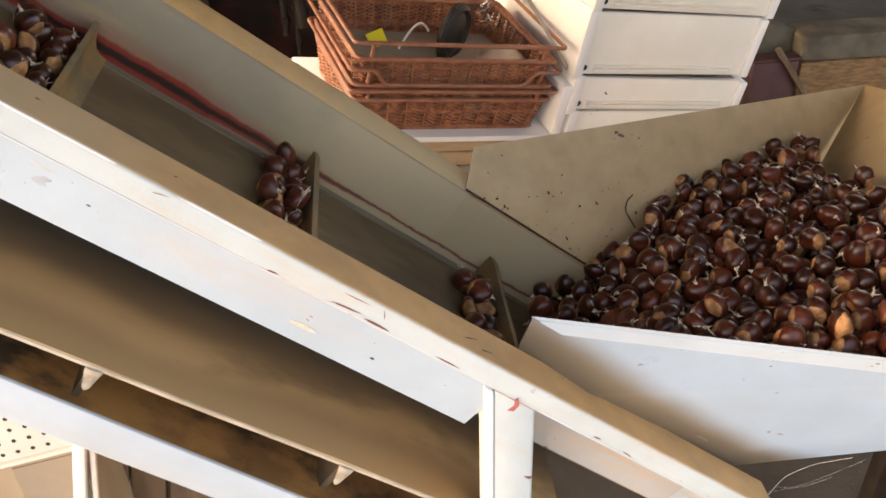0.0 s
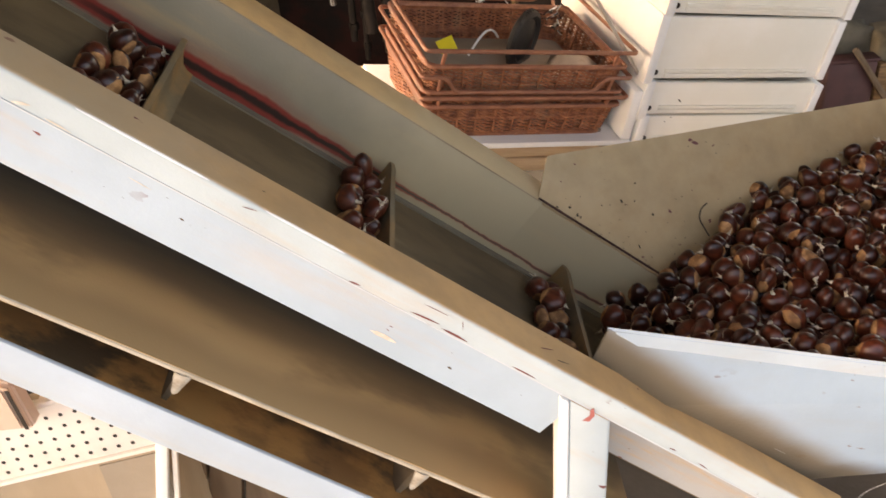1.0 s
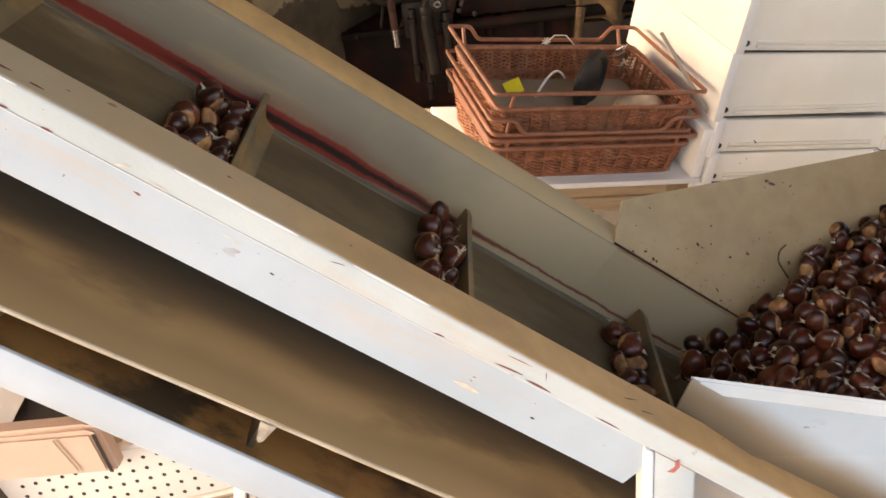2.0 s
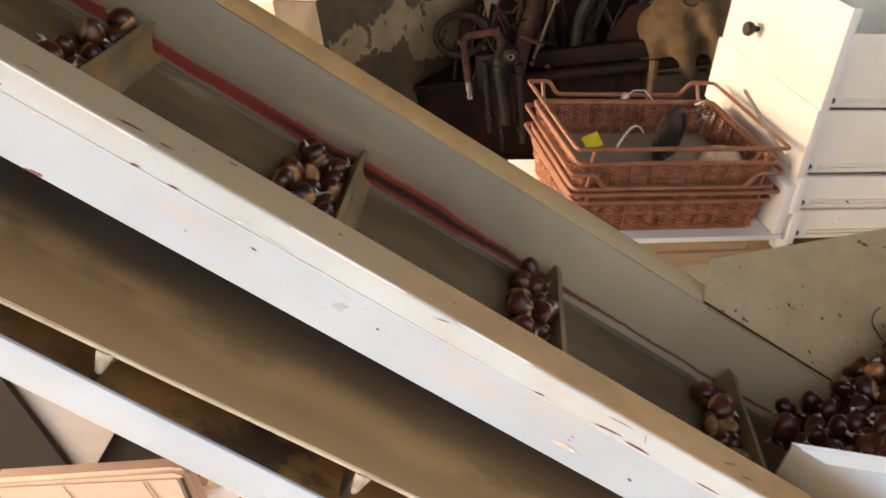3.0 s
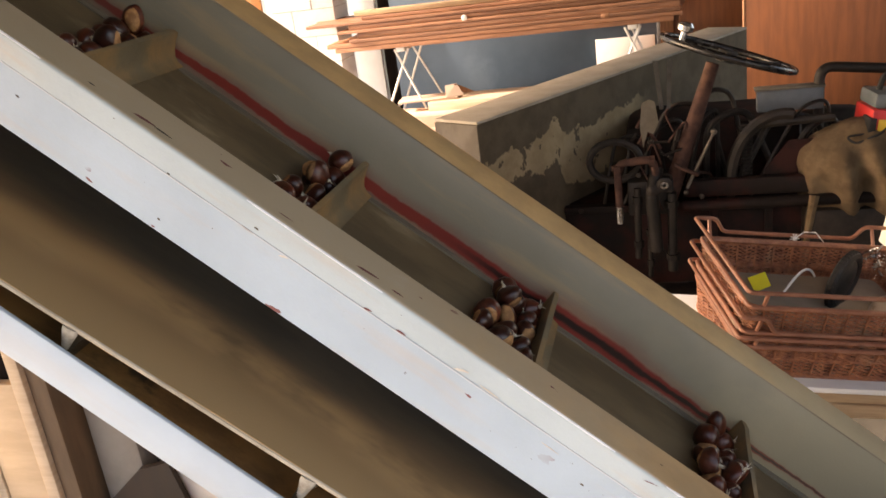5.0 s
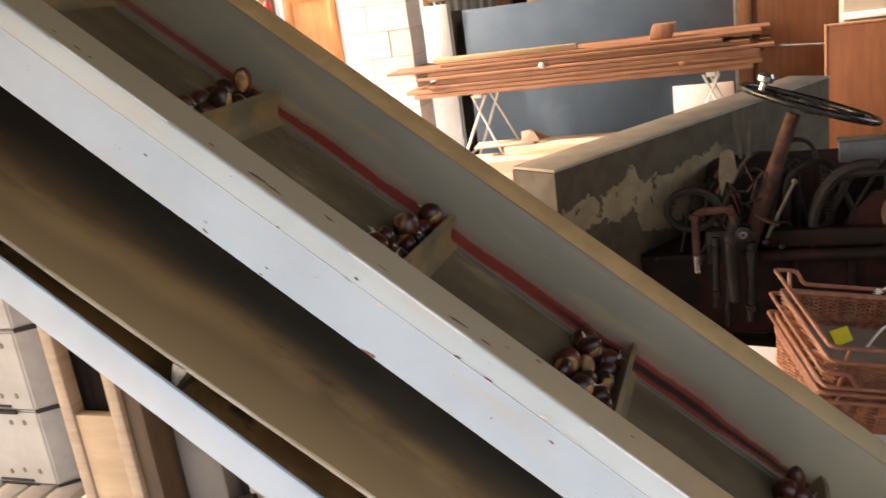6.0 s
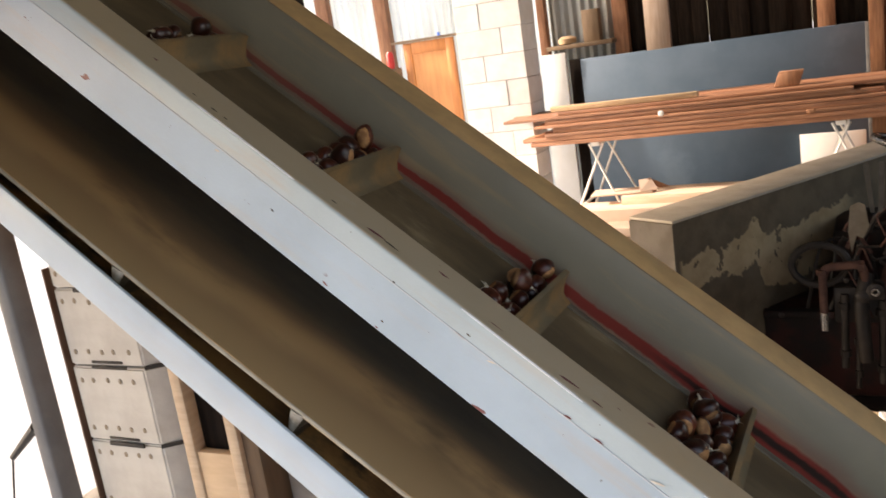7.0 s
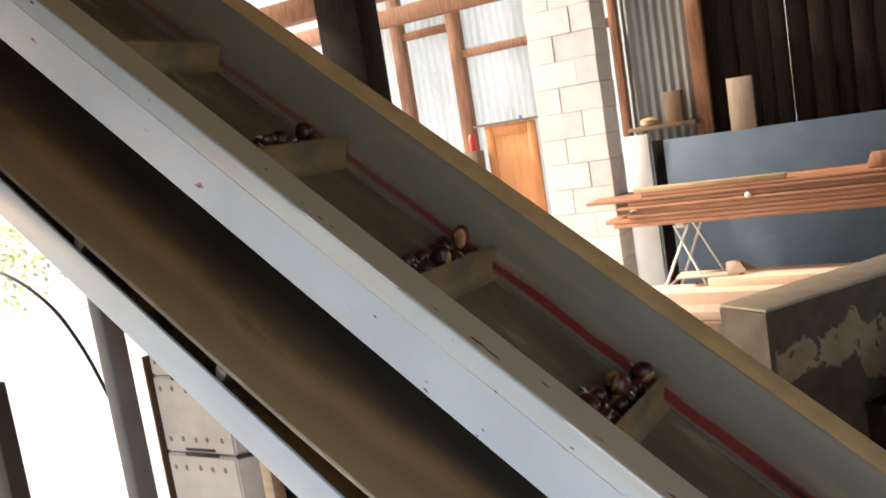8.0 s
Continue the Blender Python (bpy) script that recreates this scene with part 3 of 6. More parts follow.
solid("white_board", box(-2.72, BY - 0.02, 0.0, -2.50, BY + 0.02, 1.475, 0.004), WHITE_PAINT, "tall narrow white painted board leaning upright", "board")
solid("white_sheet", box(-0.70, BY - 0.05, 0.0, -0.24, BY - 0.035, 0.62, 0.002), WHITE_PAINT, "white rectangular sheet leaning on the blue panel", "sheet")
solid("board_stub", box(-1.815, BY - 0.0, 1.40, -1.62, BY + 0.05, 1.82, 0.004), WOOD_STUB, "pale wooden board stub standing above the blue panel", "board")

# dark strip stands for the shaded gap between white board and panel
solid("dark_board", box(-2.495, BY + 0.05, 0.0, -2.36, BY + 0.08, 1.41, 0.003), WOOD_DARK, "black-brown strip standing for the dark gap beside the panel", "board")

# planks on two trestles
TY = 5.5


def trestle(x):
    t = thing("trestle", "folding white metal trestle under the planks", "trestle", m=pose(x, TY, 0), group="trestles")
    for sx, sy in ((-1, -1), (1, -1), (-1, 1), (1, 1)):
        part("leg", tube([(-sx * 0.05, sy * 0.20, 0.86), (sx * 0.34, sy * 0.30, 0.0)], 0.0085), WHITE_PAINT, t)
    part("crossbar", tube([(-0.15, -0.25, 0.42), (-0.15, 0.25, 0.42)], 0.008), WHITE_PAINT, t)
    part("crossbar", tube([(0.15, -0.25, 0.42), (0.15, 0.25, 0.42)], 0.008), WHITE_PAINT, t)
    part("top_bar", box(-0.03, -0.23, 0.845, 0.03, 0.30, 0.875, 0.004), WHITE_PAINT, t)
    return t


trestle(-1.93)
trestle(-0.36)
rng = random.Random(12)
z = 0.876
stack = ((-2.40, -0.10, 0.030, -0.24, -0.02, 0.3), (-2.44, -0.06, 0.028, -0.25, 0.0, -0.2), (-2.32, -0.02, 0.022, -0.26, -0.04, 0.2), (-2.24, -0.04, 0.034, -0.24, 0.0, -0.3),
         (-2.34, 0.01, 0.020, -0.25, 0.02, 0.2), (-2.28, -0.12, 0.028, -0.22, 0.0, 0.4), (-2.62, -0.25, 0.020, -0.24, 0.04, -0.5), (-2.22, -0.02, 0.022, -0.18, 0.06, 0.3))
for x0, x1, h, y0, y1, turn in stack:
    for dy in (0.0, 0.27):
        e = rng.uniform(-0.04, 0.04)
        solid("plank", box(x0 - e - (x0 + x1) / 2, y0, 0, x1 + e - (x0 + x1) / 2, y1 - 0.005, h, 0.003), WOOD_RED, "long reddish brown plank stacked on the trestles", "plank", m=pose((x0 + x1) / 2, TY + dy, z, 0, 0, turn), group="planks on the trestles")
    z += h + 0.003
for x in (-2.25, -0.55):
    solid("spacer_stick", box(x, TY - 0.262, 0.938, x + 0.05, TY - 0.254, 0.966, 0.002), WOOD_STUD, "short pale wooden spacer stuck between planks", "spacer", group="plank spacers")
solid("batten", box(-2.25, TY - 0.16, 1.105, -1.22, TY - 0.10, 1.140, 0.003), WOOD_LIGHT, "pale yellow pine batten lying on the planks", "batten")
bm = box(-0.09, -0.04, 0, 0.06, 0.04, 0.095, 0.006)
for v in bm.verts:
    v.co.x += v.co.z * 0.35
solid("wood_block", bm, WOOD_STUD, "reddish wooden wedge lying on the planks", "wood block", m=pose(-0.66, TY - 0.05, 1.105))
bm = lathe([(0.008, 0), (0.02, 0.003), (0.02, 0.012), (0.008, 0.016)], 12)
solid("bottle_cap", bm, WHITE_PAINT, "small white plastic cap stuck on a plank edge", "cap", m=pose(-1.45, TY - 0.245, 1.03, 90, 0, 0))

RAW_PINE = simple("raw_pale_pine", (0.62, 0.48, 0.36), (0.53, 0.39, 0.28), 8, 0.7, stretch=(0.6, 8, 8), grain=120)
# low planks on the floor behind the partition
for i, (x0, x1, y0, z0, z1, mt) in enumerate(((-2.2, -0.9, 5.0, 0.36, 0.44, CARD_MAT), (-1.75, -0.5, 5.15, 0.44, 0.50, RAW_PINE), (-2.15, -1.2, 4.8, 0.30, 0.36, CARD_MAT))):
    solid("floor_plank", box(x0, y0, z0 if i else 0.0, x1, y0 + 0.3, z1, 0.004), mt, "short pale plank in the pile behind the partition", "plank", group="plank pile")
solid("plank_stack", box(-2.3, 4.75, 0.0, -0.6, 5.6, 0.298, 0.01), WOOD_BROWN, "low stack of brown timber on the floor", "timber stack")
tan = thing("tan_box", "reddish tan open carton with a raised flap on the planks", "carton", m=pose(-1.62, 5.30, 0.503, 0, 0, 6))
part("body", box(-0.36, -0.10, -0.0, 0.06, 0.10, 0.012, 0.002), CARD_MAT, tan)
part("flap", plate([(-0.02, -0.10, 0.012), (0.10, -0.06, 0.012), (0.05, 0.0, 0.085), (-0.03, -0.02, 0.080)], 0.004), CARD_MAT, tan)
part("flap", plate([(0.03, -0.02, 0.085), (0.05, -0.01, 0.085), (0.17, 0.02, 0.015), (0.10, 0.0, 0.013)], 0.004), WOOD_STUD, tan)
solid("grey_cabinet", box(0.45, 5.60, 0.0, 1.5, 5.88, 1.35, 0.004), LINER_MAT, "dull grey-brown cabinet behind the orange panel", "cabinet")
solid("white_ledge", box(0.44, 5.55, 1.085, 1.4, 5.598, 1.125, 0.003), WHITE_PAINT, "white painted strip across the grey cabinet", "strip")

# orange panels on the far side
wardrobe = thing("wardrobe", "tall orange-brown varnished wardrobe by the wall", "wardrobe", m=pose(-0.16, 5.9, 0))
part("body", box(0.0, 0.03, 0.0, 1.5, 0.6, 1.9, 0.005), WOOD_PANEL, wardrobe)
part("door", box(0.10, 0.0, 0.1, 0.72, 0.03, 1.8, 0.005), WOOD_PANEL, wardrobe)
part("door", box(0.76, 0.0, 0.1, 1.40, 0.03, 1.8, 0.005), WOOD_PANEL, wardrobe)
part("corner_strip", box(-0.03, 0.0, 0.0, 0.06, 0.05, 1.9, 0.005), WOOD_STUD, wardrobe)
panel = thing("orange_panel", "broad orange-brown wooden panel standing upright", "panel", m=pose(0.296, 4.98, 0.0))
part("board", box(0.012, 0.0, 0.0, 1.304, 0.05, 1.108, 0.003), WOOD_PANEL, panel)
part("edge_strip", box(0.0, -0.002, 0.0, 0.0115, 0.052, 1.12, 0.003), WOOD_STUD, panel)
part("edge_strip", box(0.012, -0.002, 1.1085, 1.304, 0.052, 1.12, 0.003), WOOD_STUD, panel)
solid("rod", tube([(-0.2, 5.4, 1.0), (0.5, 5.2, 0.98)], 0.006), STEEL_MAT, "thin dark rod lying across the plank ends", "rod")

# partition wall with flaking paint
END_MAT = simple("grey_brown_cement", (0.14, 0.12, 0.10), (0.10, 0.085, 0.07), 9, 0.95)
PD = Vector((0.52, 0.854, 0)).normalized()
PN = Vector((0.854, -0.52, 0)).normalized()
PM = Matrix(((PD.x, -PN.x, 0, -0.733), (PD.y, -PN.y, 0, 2.054), (0, 0, 1, 1.02), (0, 0, 0, 1)))
partition = thing("partition_wall", "low thick partition wall with flaking dark paint", "wall", m=PM, kind="structure")
bm = bmesh.new()
bm_box(bm, 0.0, 0.0, -1.02, 1.80, 0.19, -0.001, 0.003)
part("wall_body", bm, PEEL_MAT, partition, "dark paint flaking off pale undercoat")
part("ledge", box(-0.002, -0.001, -0.0005, 1.802, 0.191, 0.010, 0.003), LEDGE_MAT, partition, "dusty grey cement ledge")
part("end_face", box(-0.004, 0.0, -1.02, -0.001, 0.19, -0.003), END_MAT, partition)

# ---- conveyor ----
conveyor = thing("conveyor", "sloping grey painted steel belt conveyor on legs", "conveyor", m=CONV)
S0, S1 = -2.2, 0.530
arc = [(0.004 - 0.004 * math.cos(a), 0.004 * math.sin(a) - 0.004) for a in [math.pi / 2 * k / 5 for k in range(6)]]
near_profile = [(-0.002, -0.024)] + [(y - 0.002, z) for y, z in arc] + [(0.044, 0.0), (0.046, -0.004), (0.046, -0.078), (0.043, -0.078), (0.043, -0.006), (0.010, -0.006), (0.002, -0.010), (0.002, -0.024)]
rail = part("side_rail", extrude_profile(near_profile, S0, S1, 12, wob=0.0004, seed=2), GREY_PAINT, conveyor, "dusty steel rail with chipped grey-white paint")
part("lip_seam", extrude_profile([(-0.0024, -0.0246), (-0.0024, -0.0234), (-0.0018, -0.0234), (-0.0018, -0.0246)], S0, S1 - 0.01, 1), SEAM_MAT, conveyor, "cracked paint along the lip")
part("web_plate", extrude_profile([(-0.0010, -0.012), (0.007, -0.0815), (0.010, -0.0815), (0.0025, -0.012)], S0, 0.150, 1), WEB_PAINT, conveyor)
part("inner_web", extrude_profile([(0.030, -0.010), (0.034, -0.083), (0.037, -0.083), (0.033, -0.010)], 0.152, S1 - 0.088, 1), WEB_DUSTY_SHADED, conveyor, "dusty set-back web by the foot, coloured duller for shade")
far_profile = [(0.330, -0.100), (0.330, -0.0035), (0.3312, -0.0012), (0.3335, -0.0004), (0.376, 0.0045), (0.380, 0.002), (0.380, -0.060), (0.377, -0.060), (0.377, 0.0005), (0.334, -0.004), (0.333, -0.100)]
part("far_side_rail", extrude_profile(far_profile, S0, 0.146, 10, wob=0.0004, seed=3), INNER_PAINT, conveyor, "dusty grey side wall with a red rubbed band")
BARE_EDGE = simple("pale_rubbed_edge", (0.38, 0.29, 0.19), (0.26, 0.18, 0.10), 9, 0.75, stretch=(0.5, 3, 3))
part("bare_edge", tube([(S0, 0.3306, -0.0016), (0.144, 0.3306, -0.0016)], 0.0009, 5), BARE_EDGE, conveyor, "thin bare steel edge")
# white strips paint in the highlight along the rubbed bend
for s0, s1 in ((-0.205, -0.115), (-0.62, -0.47), (-0.36, -0.24), (-0.95, -0.80)):
    part("bend_highlight", tube([(s0, -0.0005, -0.0022), (s0 + 0.02, -0.0010, -0.0018), (s1 - 0.02, -0.0010, -0.0018), (s1, -0.0005, -0.0022)], [0.0003, 0.0012, 0.0012, 0.0003], 5), BEND_HIGHLIGHT, conveyor, "white highlight painted along the rubbed bend")
part("lower_side_wall", extrude_profile([(0.3302, -0.100), (0.3302, -0.004), (0.3425, -0.004), (0.3425, -0.100)], 0.146, 0.46, 1), INNER_PAINT, conveyor)

# belt with turned-up edges
belt_profile = [(0.048, -0.088), (0.060, -0.0895), (0.30, -0.0895), (0.308, -0.0895), (0.3095, -0.094), (0.048, -0.094)]
part("belt", extrude_profile(belt_profile, S0 + 0.03, 0.50, 1), BELT_MAT, conveyor, "worn brown rubber belt")
part("belt_edge", extrude_profile([(0.3105, -0.0930), (0.3112, -0.0892), (0.3285, -0.0925), (0.3285, -0.0955), (0.3125, -0.0955)], S0 + 0.03, 0.50, 1), EDGE_MAT, conveyor, "pale grey rubber edge strip")
part("belt_bed", box(S0 + 0.05, 0.062, -0.104, 0.46, 0.329, -0.098), BELT_MAT, conveyor)


def flight_mesh(h=0.035):
    """A cleat across the belt with a coved foot and rounded ends."""
    bm = bmesh.new()
    prof = [(-0.0045, 0), (-0.004, h * 0.6), (-0.0035, h), (0.0025, h), (0.004, h * 0.68), (0.007, h * 0.40), (0.011, h * 0.18), (0.017, h * 0.06), (0.025, 0.0006), (0.025, 0.0)]
    y0, y1, n = 0.050, 0.3235, 14
    rows = []
    for i in range(n + 1):
        t = i / n
        y = y0 + (y1 - y0) * t
        k = 1.0 + 0.10 * (2 * t - 1) ** 4
        e = 1.0
        if t < 0.03 or t > 0.97:
            e = 0.86
        rows.append([bm.verts.new((a, y, b * k * e)) for a, b in prof])
    m = len(prof)
    for i in range(n):
        for j in range(m):
            bm.faces.new((rows[i][j], rows[i][(j + 1) % m], rows[i + 1][(j + 1) % m], rows[i + 1][j]))
    bm.faces.new(rows[0][::-1])
    bm.faces.new(rows[-1])
    bmesh.ops.recalc_face_normals(bm, faces=bm.faces)
    return mesh_of("flight", bm, FLIGHT_MAT, 50)


FLIGHT = flight_mesh()
PITCH, PHASE = 0.2690, -0.042
FLIGHTS = [PHASE + PITCH * k for k in range(-8, 3)]
for s in FLIGHTS:
    if s < 0.40:
        part("flight", FLIGHT, None, conveyor, m=Matrix.Translation((s, 0, -0.0895)))

# return run hanging below
RSLOPE = 0.042
# hanging flights are darker and taller, so each includes its own shadow
SHADED_FLIGHT = simple("shaded_rubber_flight", (0.085, 0.060, 0.034), (0.13, 0.090, 0.05), 22, 0.8)
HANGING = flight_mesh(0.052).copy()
HANGING.materials[0] = SHADED_FLIGHT


def ret_n(s):
    # runs flatter above the snub roller
    return -0.2110 + RSLOPE * max(s, -0.85) + 0.018 * min(0.0, s + 0.85)


ret = bmesh.new()
n = 40
rows = []
for i in range(n + 1):
    s = S0 + 0.1 + (0.40 - S0 - 0.1) * i / n
    sag = 0.0008 * math.sin(i * 1.3)
    rows.append([ret.verts.new((s, y, ret_n(s) + dz + sag * (1 if y < 0.1 else 0.3))) for y, dz in ((0.030, 0.0), (0.08, 0.001), (0.18, 0.002), (0.33, 0.001), (0.33, -0.006), (0.18, -0.005), (0.08, -0.006), (0.030, -0.006))])
for i in range(n):
    for k in range(8):
        ret.faces.new((rows[i][k], rows[i][(k + 1) % 8], rows[i + 1][(k + 1) % 8], rows[i + 1][k]))
ret.faces.new(rows[0][::-1])
ret.faces.new(rows[-1])
bmesh.ops.recalc_face_normals(ret, faces=ret.faces)
part("return_belt", ret, RETURN_MAT, conveyor, "dusty return run of the belt")
CUT_MAT = simple("pale_cut_rubber", (0.46, 0.40, 0.31), (0.33, 0.28, 0.21), 30, 0.85, stretch=(0.5, 1, 1))
fray = bmesh.new()
rng = random.Random(21)
for i in range(420):
    s = S0 + 0.1 + (0.40 - S0 - 0.1) * rng.random()
    l = rng.uniform(0.0003, 0.0010) * (2.4 if rng.random() < 0.02 else 1)
    z = ret_n(s) + 0.0008 * math.sin((s - S0 - 0.1) / (0.40 - S0 - 0.1) * 40 * 1.3) - 0.003
    a = rng.uniform(-0.003, 0.003)
    w = 0.0014
    vs = [fray.verts.new(c) for c in ((s - w, 0.0305, z + 0.0028), (s + w, 0.0305, z + 0.0028), (s + a + w * 0.6, 0.0295 - l * 0.6, z - l), (s + a - w * 0.6, 0.0295 - l * 0.6, z - l), (s - w, 0.0312, z - 0.001), (s + w, 0.0312, z - 0.001))]
    fray.faces.new((vs[0], vs[1], vs[2], vs[3]))
    fray.faces.new((vs[3], vs[2], vs[5], vs[4]))
    fray.faces.new((vs[4], vs[5], vs[1], vs[0]))
edge = bmesh.new()
ring = []
for i in range(n + 1):
    q = S0 + 0.1 + (0.40 - S0 - 0.1) * i / n
    ring.append([edge.verts.new((q, y, ret_n(q) + dz)) for y, dz in ((0.0288, -0.0012), (0.0302, -0.0002), (0.0302, -0.0058), (0.0288, -0.0050))])
for a, b in zip(ring, ring[1:]):
    for k in range(4):
        edge.faces.new((a[k], a[(k + 1) % 4], b[(k + 1) % 4], b[k]))
edge.faces.new(ring[0][::-1])
edge.faces.new(ring[-1])
bmesh.ops.recalc_face_normals(edge, faces=edge.faces)
part("cut_edge", edge, CUT_MAT, conveyor, "pale cut edge of the belt")
tagged(part("frayed_edge", fray, FRAY_MAT, conveyor, "frayed white fabric edge", smooth=0), kind="stuff")
for k in range(-8, 3):
    s = -0.165 + PITCH * k
    if s < 0.35:
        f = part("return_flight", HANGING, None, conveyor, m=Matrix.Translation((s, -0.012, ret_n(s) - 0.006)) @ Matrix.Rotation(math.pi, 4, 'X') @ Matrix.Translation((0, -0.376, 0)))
        bm = lathe([(0.0085, 0), (0.0085, 0.005), (0.0066, 0.013), (0.0050, 0.020), (0.0036, 0.026), (0.0012, 0.029)], 7)
        bmesh.ops.transform(bm, matrix=Matrix.Diagonal((1.0, 0.45, 1, 1)), verts=bm.verts)
        part("flight_end", bm, TOOTH_MAT, conveyor, "pale worn flight end", m=Matrix.Translation((s - 0.002, 0.030, ret_n(s) - 0.0045)) @ Matrix.Rotation(math.pi, 4, 'X') @ Matrix.Rotation(0.12, 4, 'Y'))

part("under_pan", box(S0 + 0.1, 0.020, -0.3055, 0.36, 0.372, -0.3005), PAN_MAT, conveyor, "rusty dusty pan under the return belt")
part("lower_rail", box(S0, 0.014, -0.3050, 0.40, 0.019, -0.2605, 0.0015), RAIL_PAINT, conveyor, "blue-white painted lower angle rail")
# unseen panel added to stop light coming in behind the return belt
part("far_light_stop", box(S0, 0.3735, -0.1595, 0.40, 0.3765, -0.055), INNER_PAINT, conveyor)
part("lower_rail", box(S0, 0.373, -0.3055, 0.40, 0.378, -0.16, 0.0015), INNER_PAINT, conveyor)


def upright(name, x0, y0, x1, y1, z1, material, label, lean=0.0):
    """An upright steel leg down to the floor, cut to the slope at its top."""
    bm = box(x0, y0, 0.0, x1, y1, 1.0, 0.003)
    for v in bm.verts:
        if v.co.z > 0.5:
            v.co.z = z1 - (v.co.x - x0) * math.tan(TILT) - (1.0 - v.co.z)
    bmesh.ops.transform(bm, matrix=CONV_INV, verts=bm.verts)
    return part(name, bm, material, conveyor, label)


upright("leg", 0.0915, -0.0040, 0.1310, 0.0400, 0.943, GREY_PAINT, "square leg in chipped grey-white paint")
# added white strip in place of sunlight on the leg's left side
upright("leg_sunlit_strip", 0.0820, -0.0048, 0.0913, 0.0400, 0.948, WHITE_PAINT, "white strip standing for sunlight on the leg's side")
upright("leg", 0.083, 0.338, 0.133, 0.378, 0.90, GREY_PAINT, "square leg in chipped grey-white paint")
upright("leg", -1.124, 0.022, -1.102, 0.053, 1.585, STEEL_MAT, "dark grey steel leg")
upright("leg", -1.92, 0.020, -1.87, 0.060, 2.24, STEEL_MAT, "dark grey steel leg")

# ---- hopper ----
hopper = thing("hopper", "flared dusty steel feed hopper at the belt's foot", "hopper")
SEAM_A, SEAM_B = at_belt(0.140, 0.336, -0.001), at_belt(0.62, 0.336, -0.001)
FAR_L, FAR_R = Vector((0.124, 0.374, 0.998)), Vector((0.857, 0.741, 0.865))
part("far_sheet", plate([SEAM_A, FAR_L, FAR_R, Vector((0.90, 0.60, 0.62)), SEAM_B], 0.002), HOPPER_PAINT, hopper, "dusty sloping back sheet")
END_C, END_E, END_T = Vector((0.716, 0.587, 0.800)), Vector((0.678, 0.355, 0.896)), Vector((0.784, 0.4025, 0.986))
run = (END_T - FAR_R) * 1.3
low = END_E + (END_E - END_T) * 0.8
part("end_sheet", plate([FAR_R, END_T + run, low + run, low, END_C + (END_C - FAR_R) * 0.5], 0.002), HOPPER_PAINT_DARKER, hopper, "dusty sloping end sheet")
part("seam", tube([SEAM_A + Vector((0, -0.004, 0.002)), SEAM_B + Vector((0, -0.004, 0.002))], 0.0016, 5), RUST, hopper, "rusty brown seam")
LIP_A, LIP_B = Vector((0.136, 0.047, 0.981)), Vector((0.62, -0.049, 0.928))
BOT_A, BOT_B = Vector((0.30, 0.070, 0.715)), Vector((0.72, 0.070, 0.712))
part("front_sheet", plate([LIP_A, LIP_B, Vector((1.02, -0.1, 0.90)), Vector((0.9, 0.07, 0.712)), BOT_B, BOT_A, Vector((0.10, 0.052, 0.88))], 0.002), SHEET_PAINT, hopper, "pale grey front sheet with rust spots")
lipv = (LIP_B - LIP_A)
bm = bmesh.new()
LW = Vector((0.0, 0.002, -0.0012))
LO = Vector((-0.003, -0.009, -0.0065))
LT = (LIP_B - LIP_A) * 0.06
pr = [LIP_A + Vector((0, 0.003, 0.002)), LIP_A + LO + LT, LIP_A + LO + LW + LT * 1.2, LIP_A + LO * 0.8 + LW + LT * 1.2, LIP_A + LO * 0.8 - Vector((0, 0, 0.003)) + LT, LIP_A + Vector((0, 0.003, -0.001))]
e1 = [bm.verts.new(p) for p in pr]
e2 = [bm.verts.new(p + lipv * 1.75) for p in pr]
for k in range(6):
    bm.faces.new((e1[k], e1[(k + 1) % 6], e2[(k + 1) % 6], e2[k]))
bm.faces.new(e1[::-1])
bm.faces.new(e2)
bmesh.ops.recalc_face_normals(bm, faces=bm.faces)
part("folded_lip", bm, LIP_PAINT, hopper, "folded edge with rust chips")
part("hopper_floor", plate([(0.26, 0.078, 0.715), (0.9, 0.078, 0.712), (0.9, 0.60, 0.62), (0.36, 0.34, 0.66)], -0.003), HOPPER_PAINT, hopper)
part("hopper_leg", box(0.95, 0.50, 0.0, 0.99, 0.54, 0.60, 0.003), GREASE, hopper)
part("hopper_leg", box(0.50, 0.42, 0.0, 0.54, 0.46, 0.64, 0.003), GREASE, hopper)

MAROON_MAT = simple('dull_maroon', (0.085, 0.03, 0.028), (0.06, 0.022, 0.02), 12, 0.6)

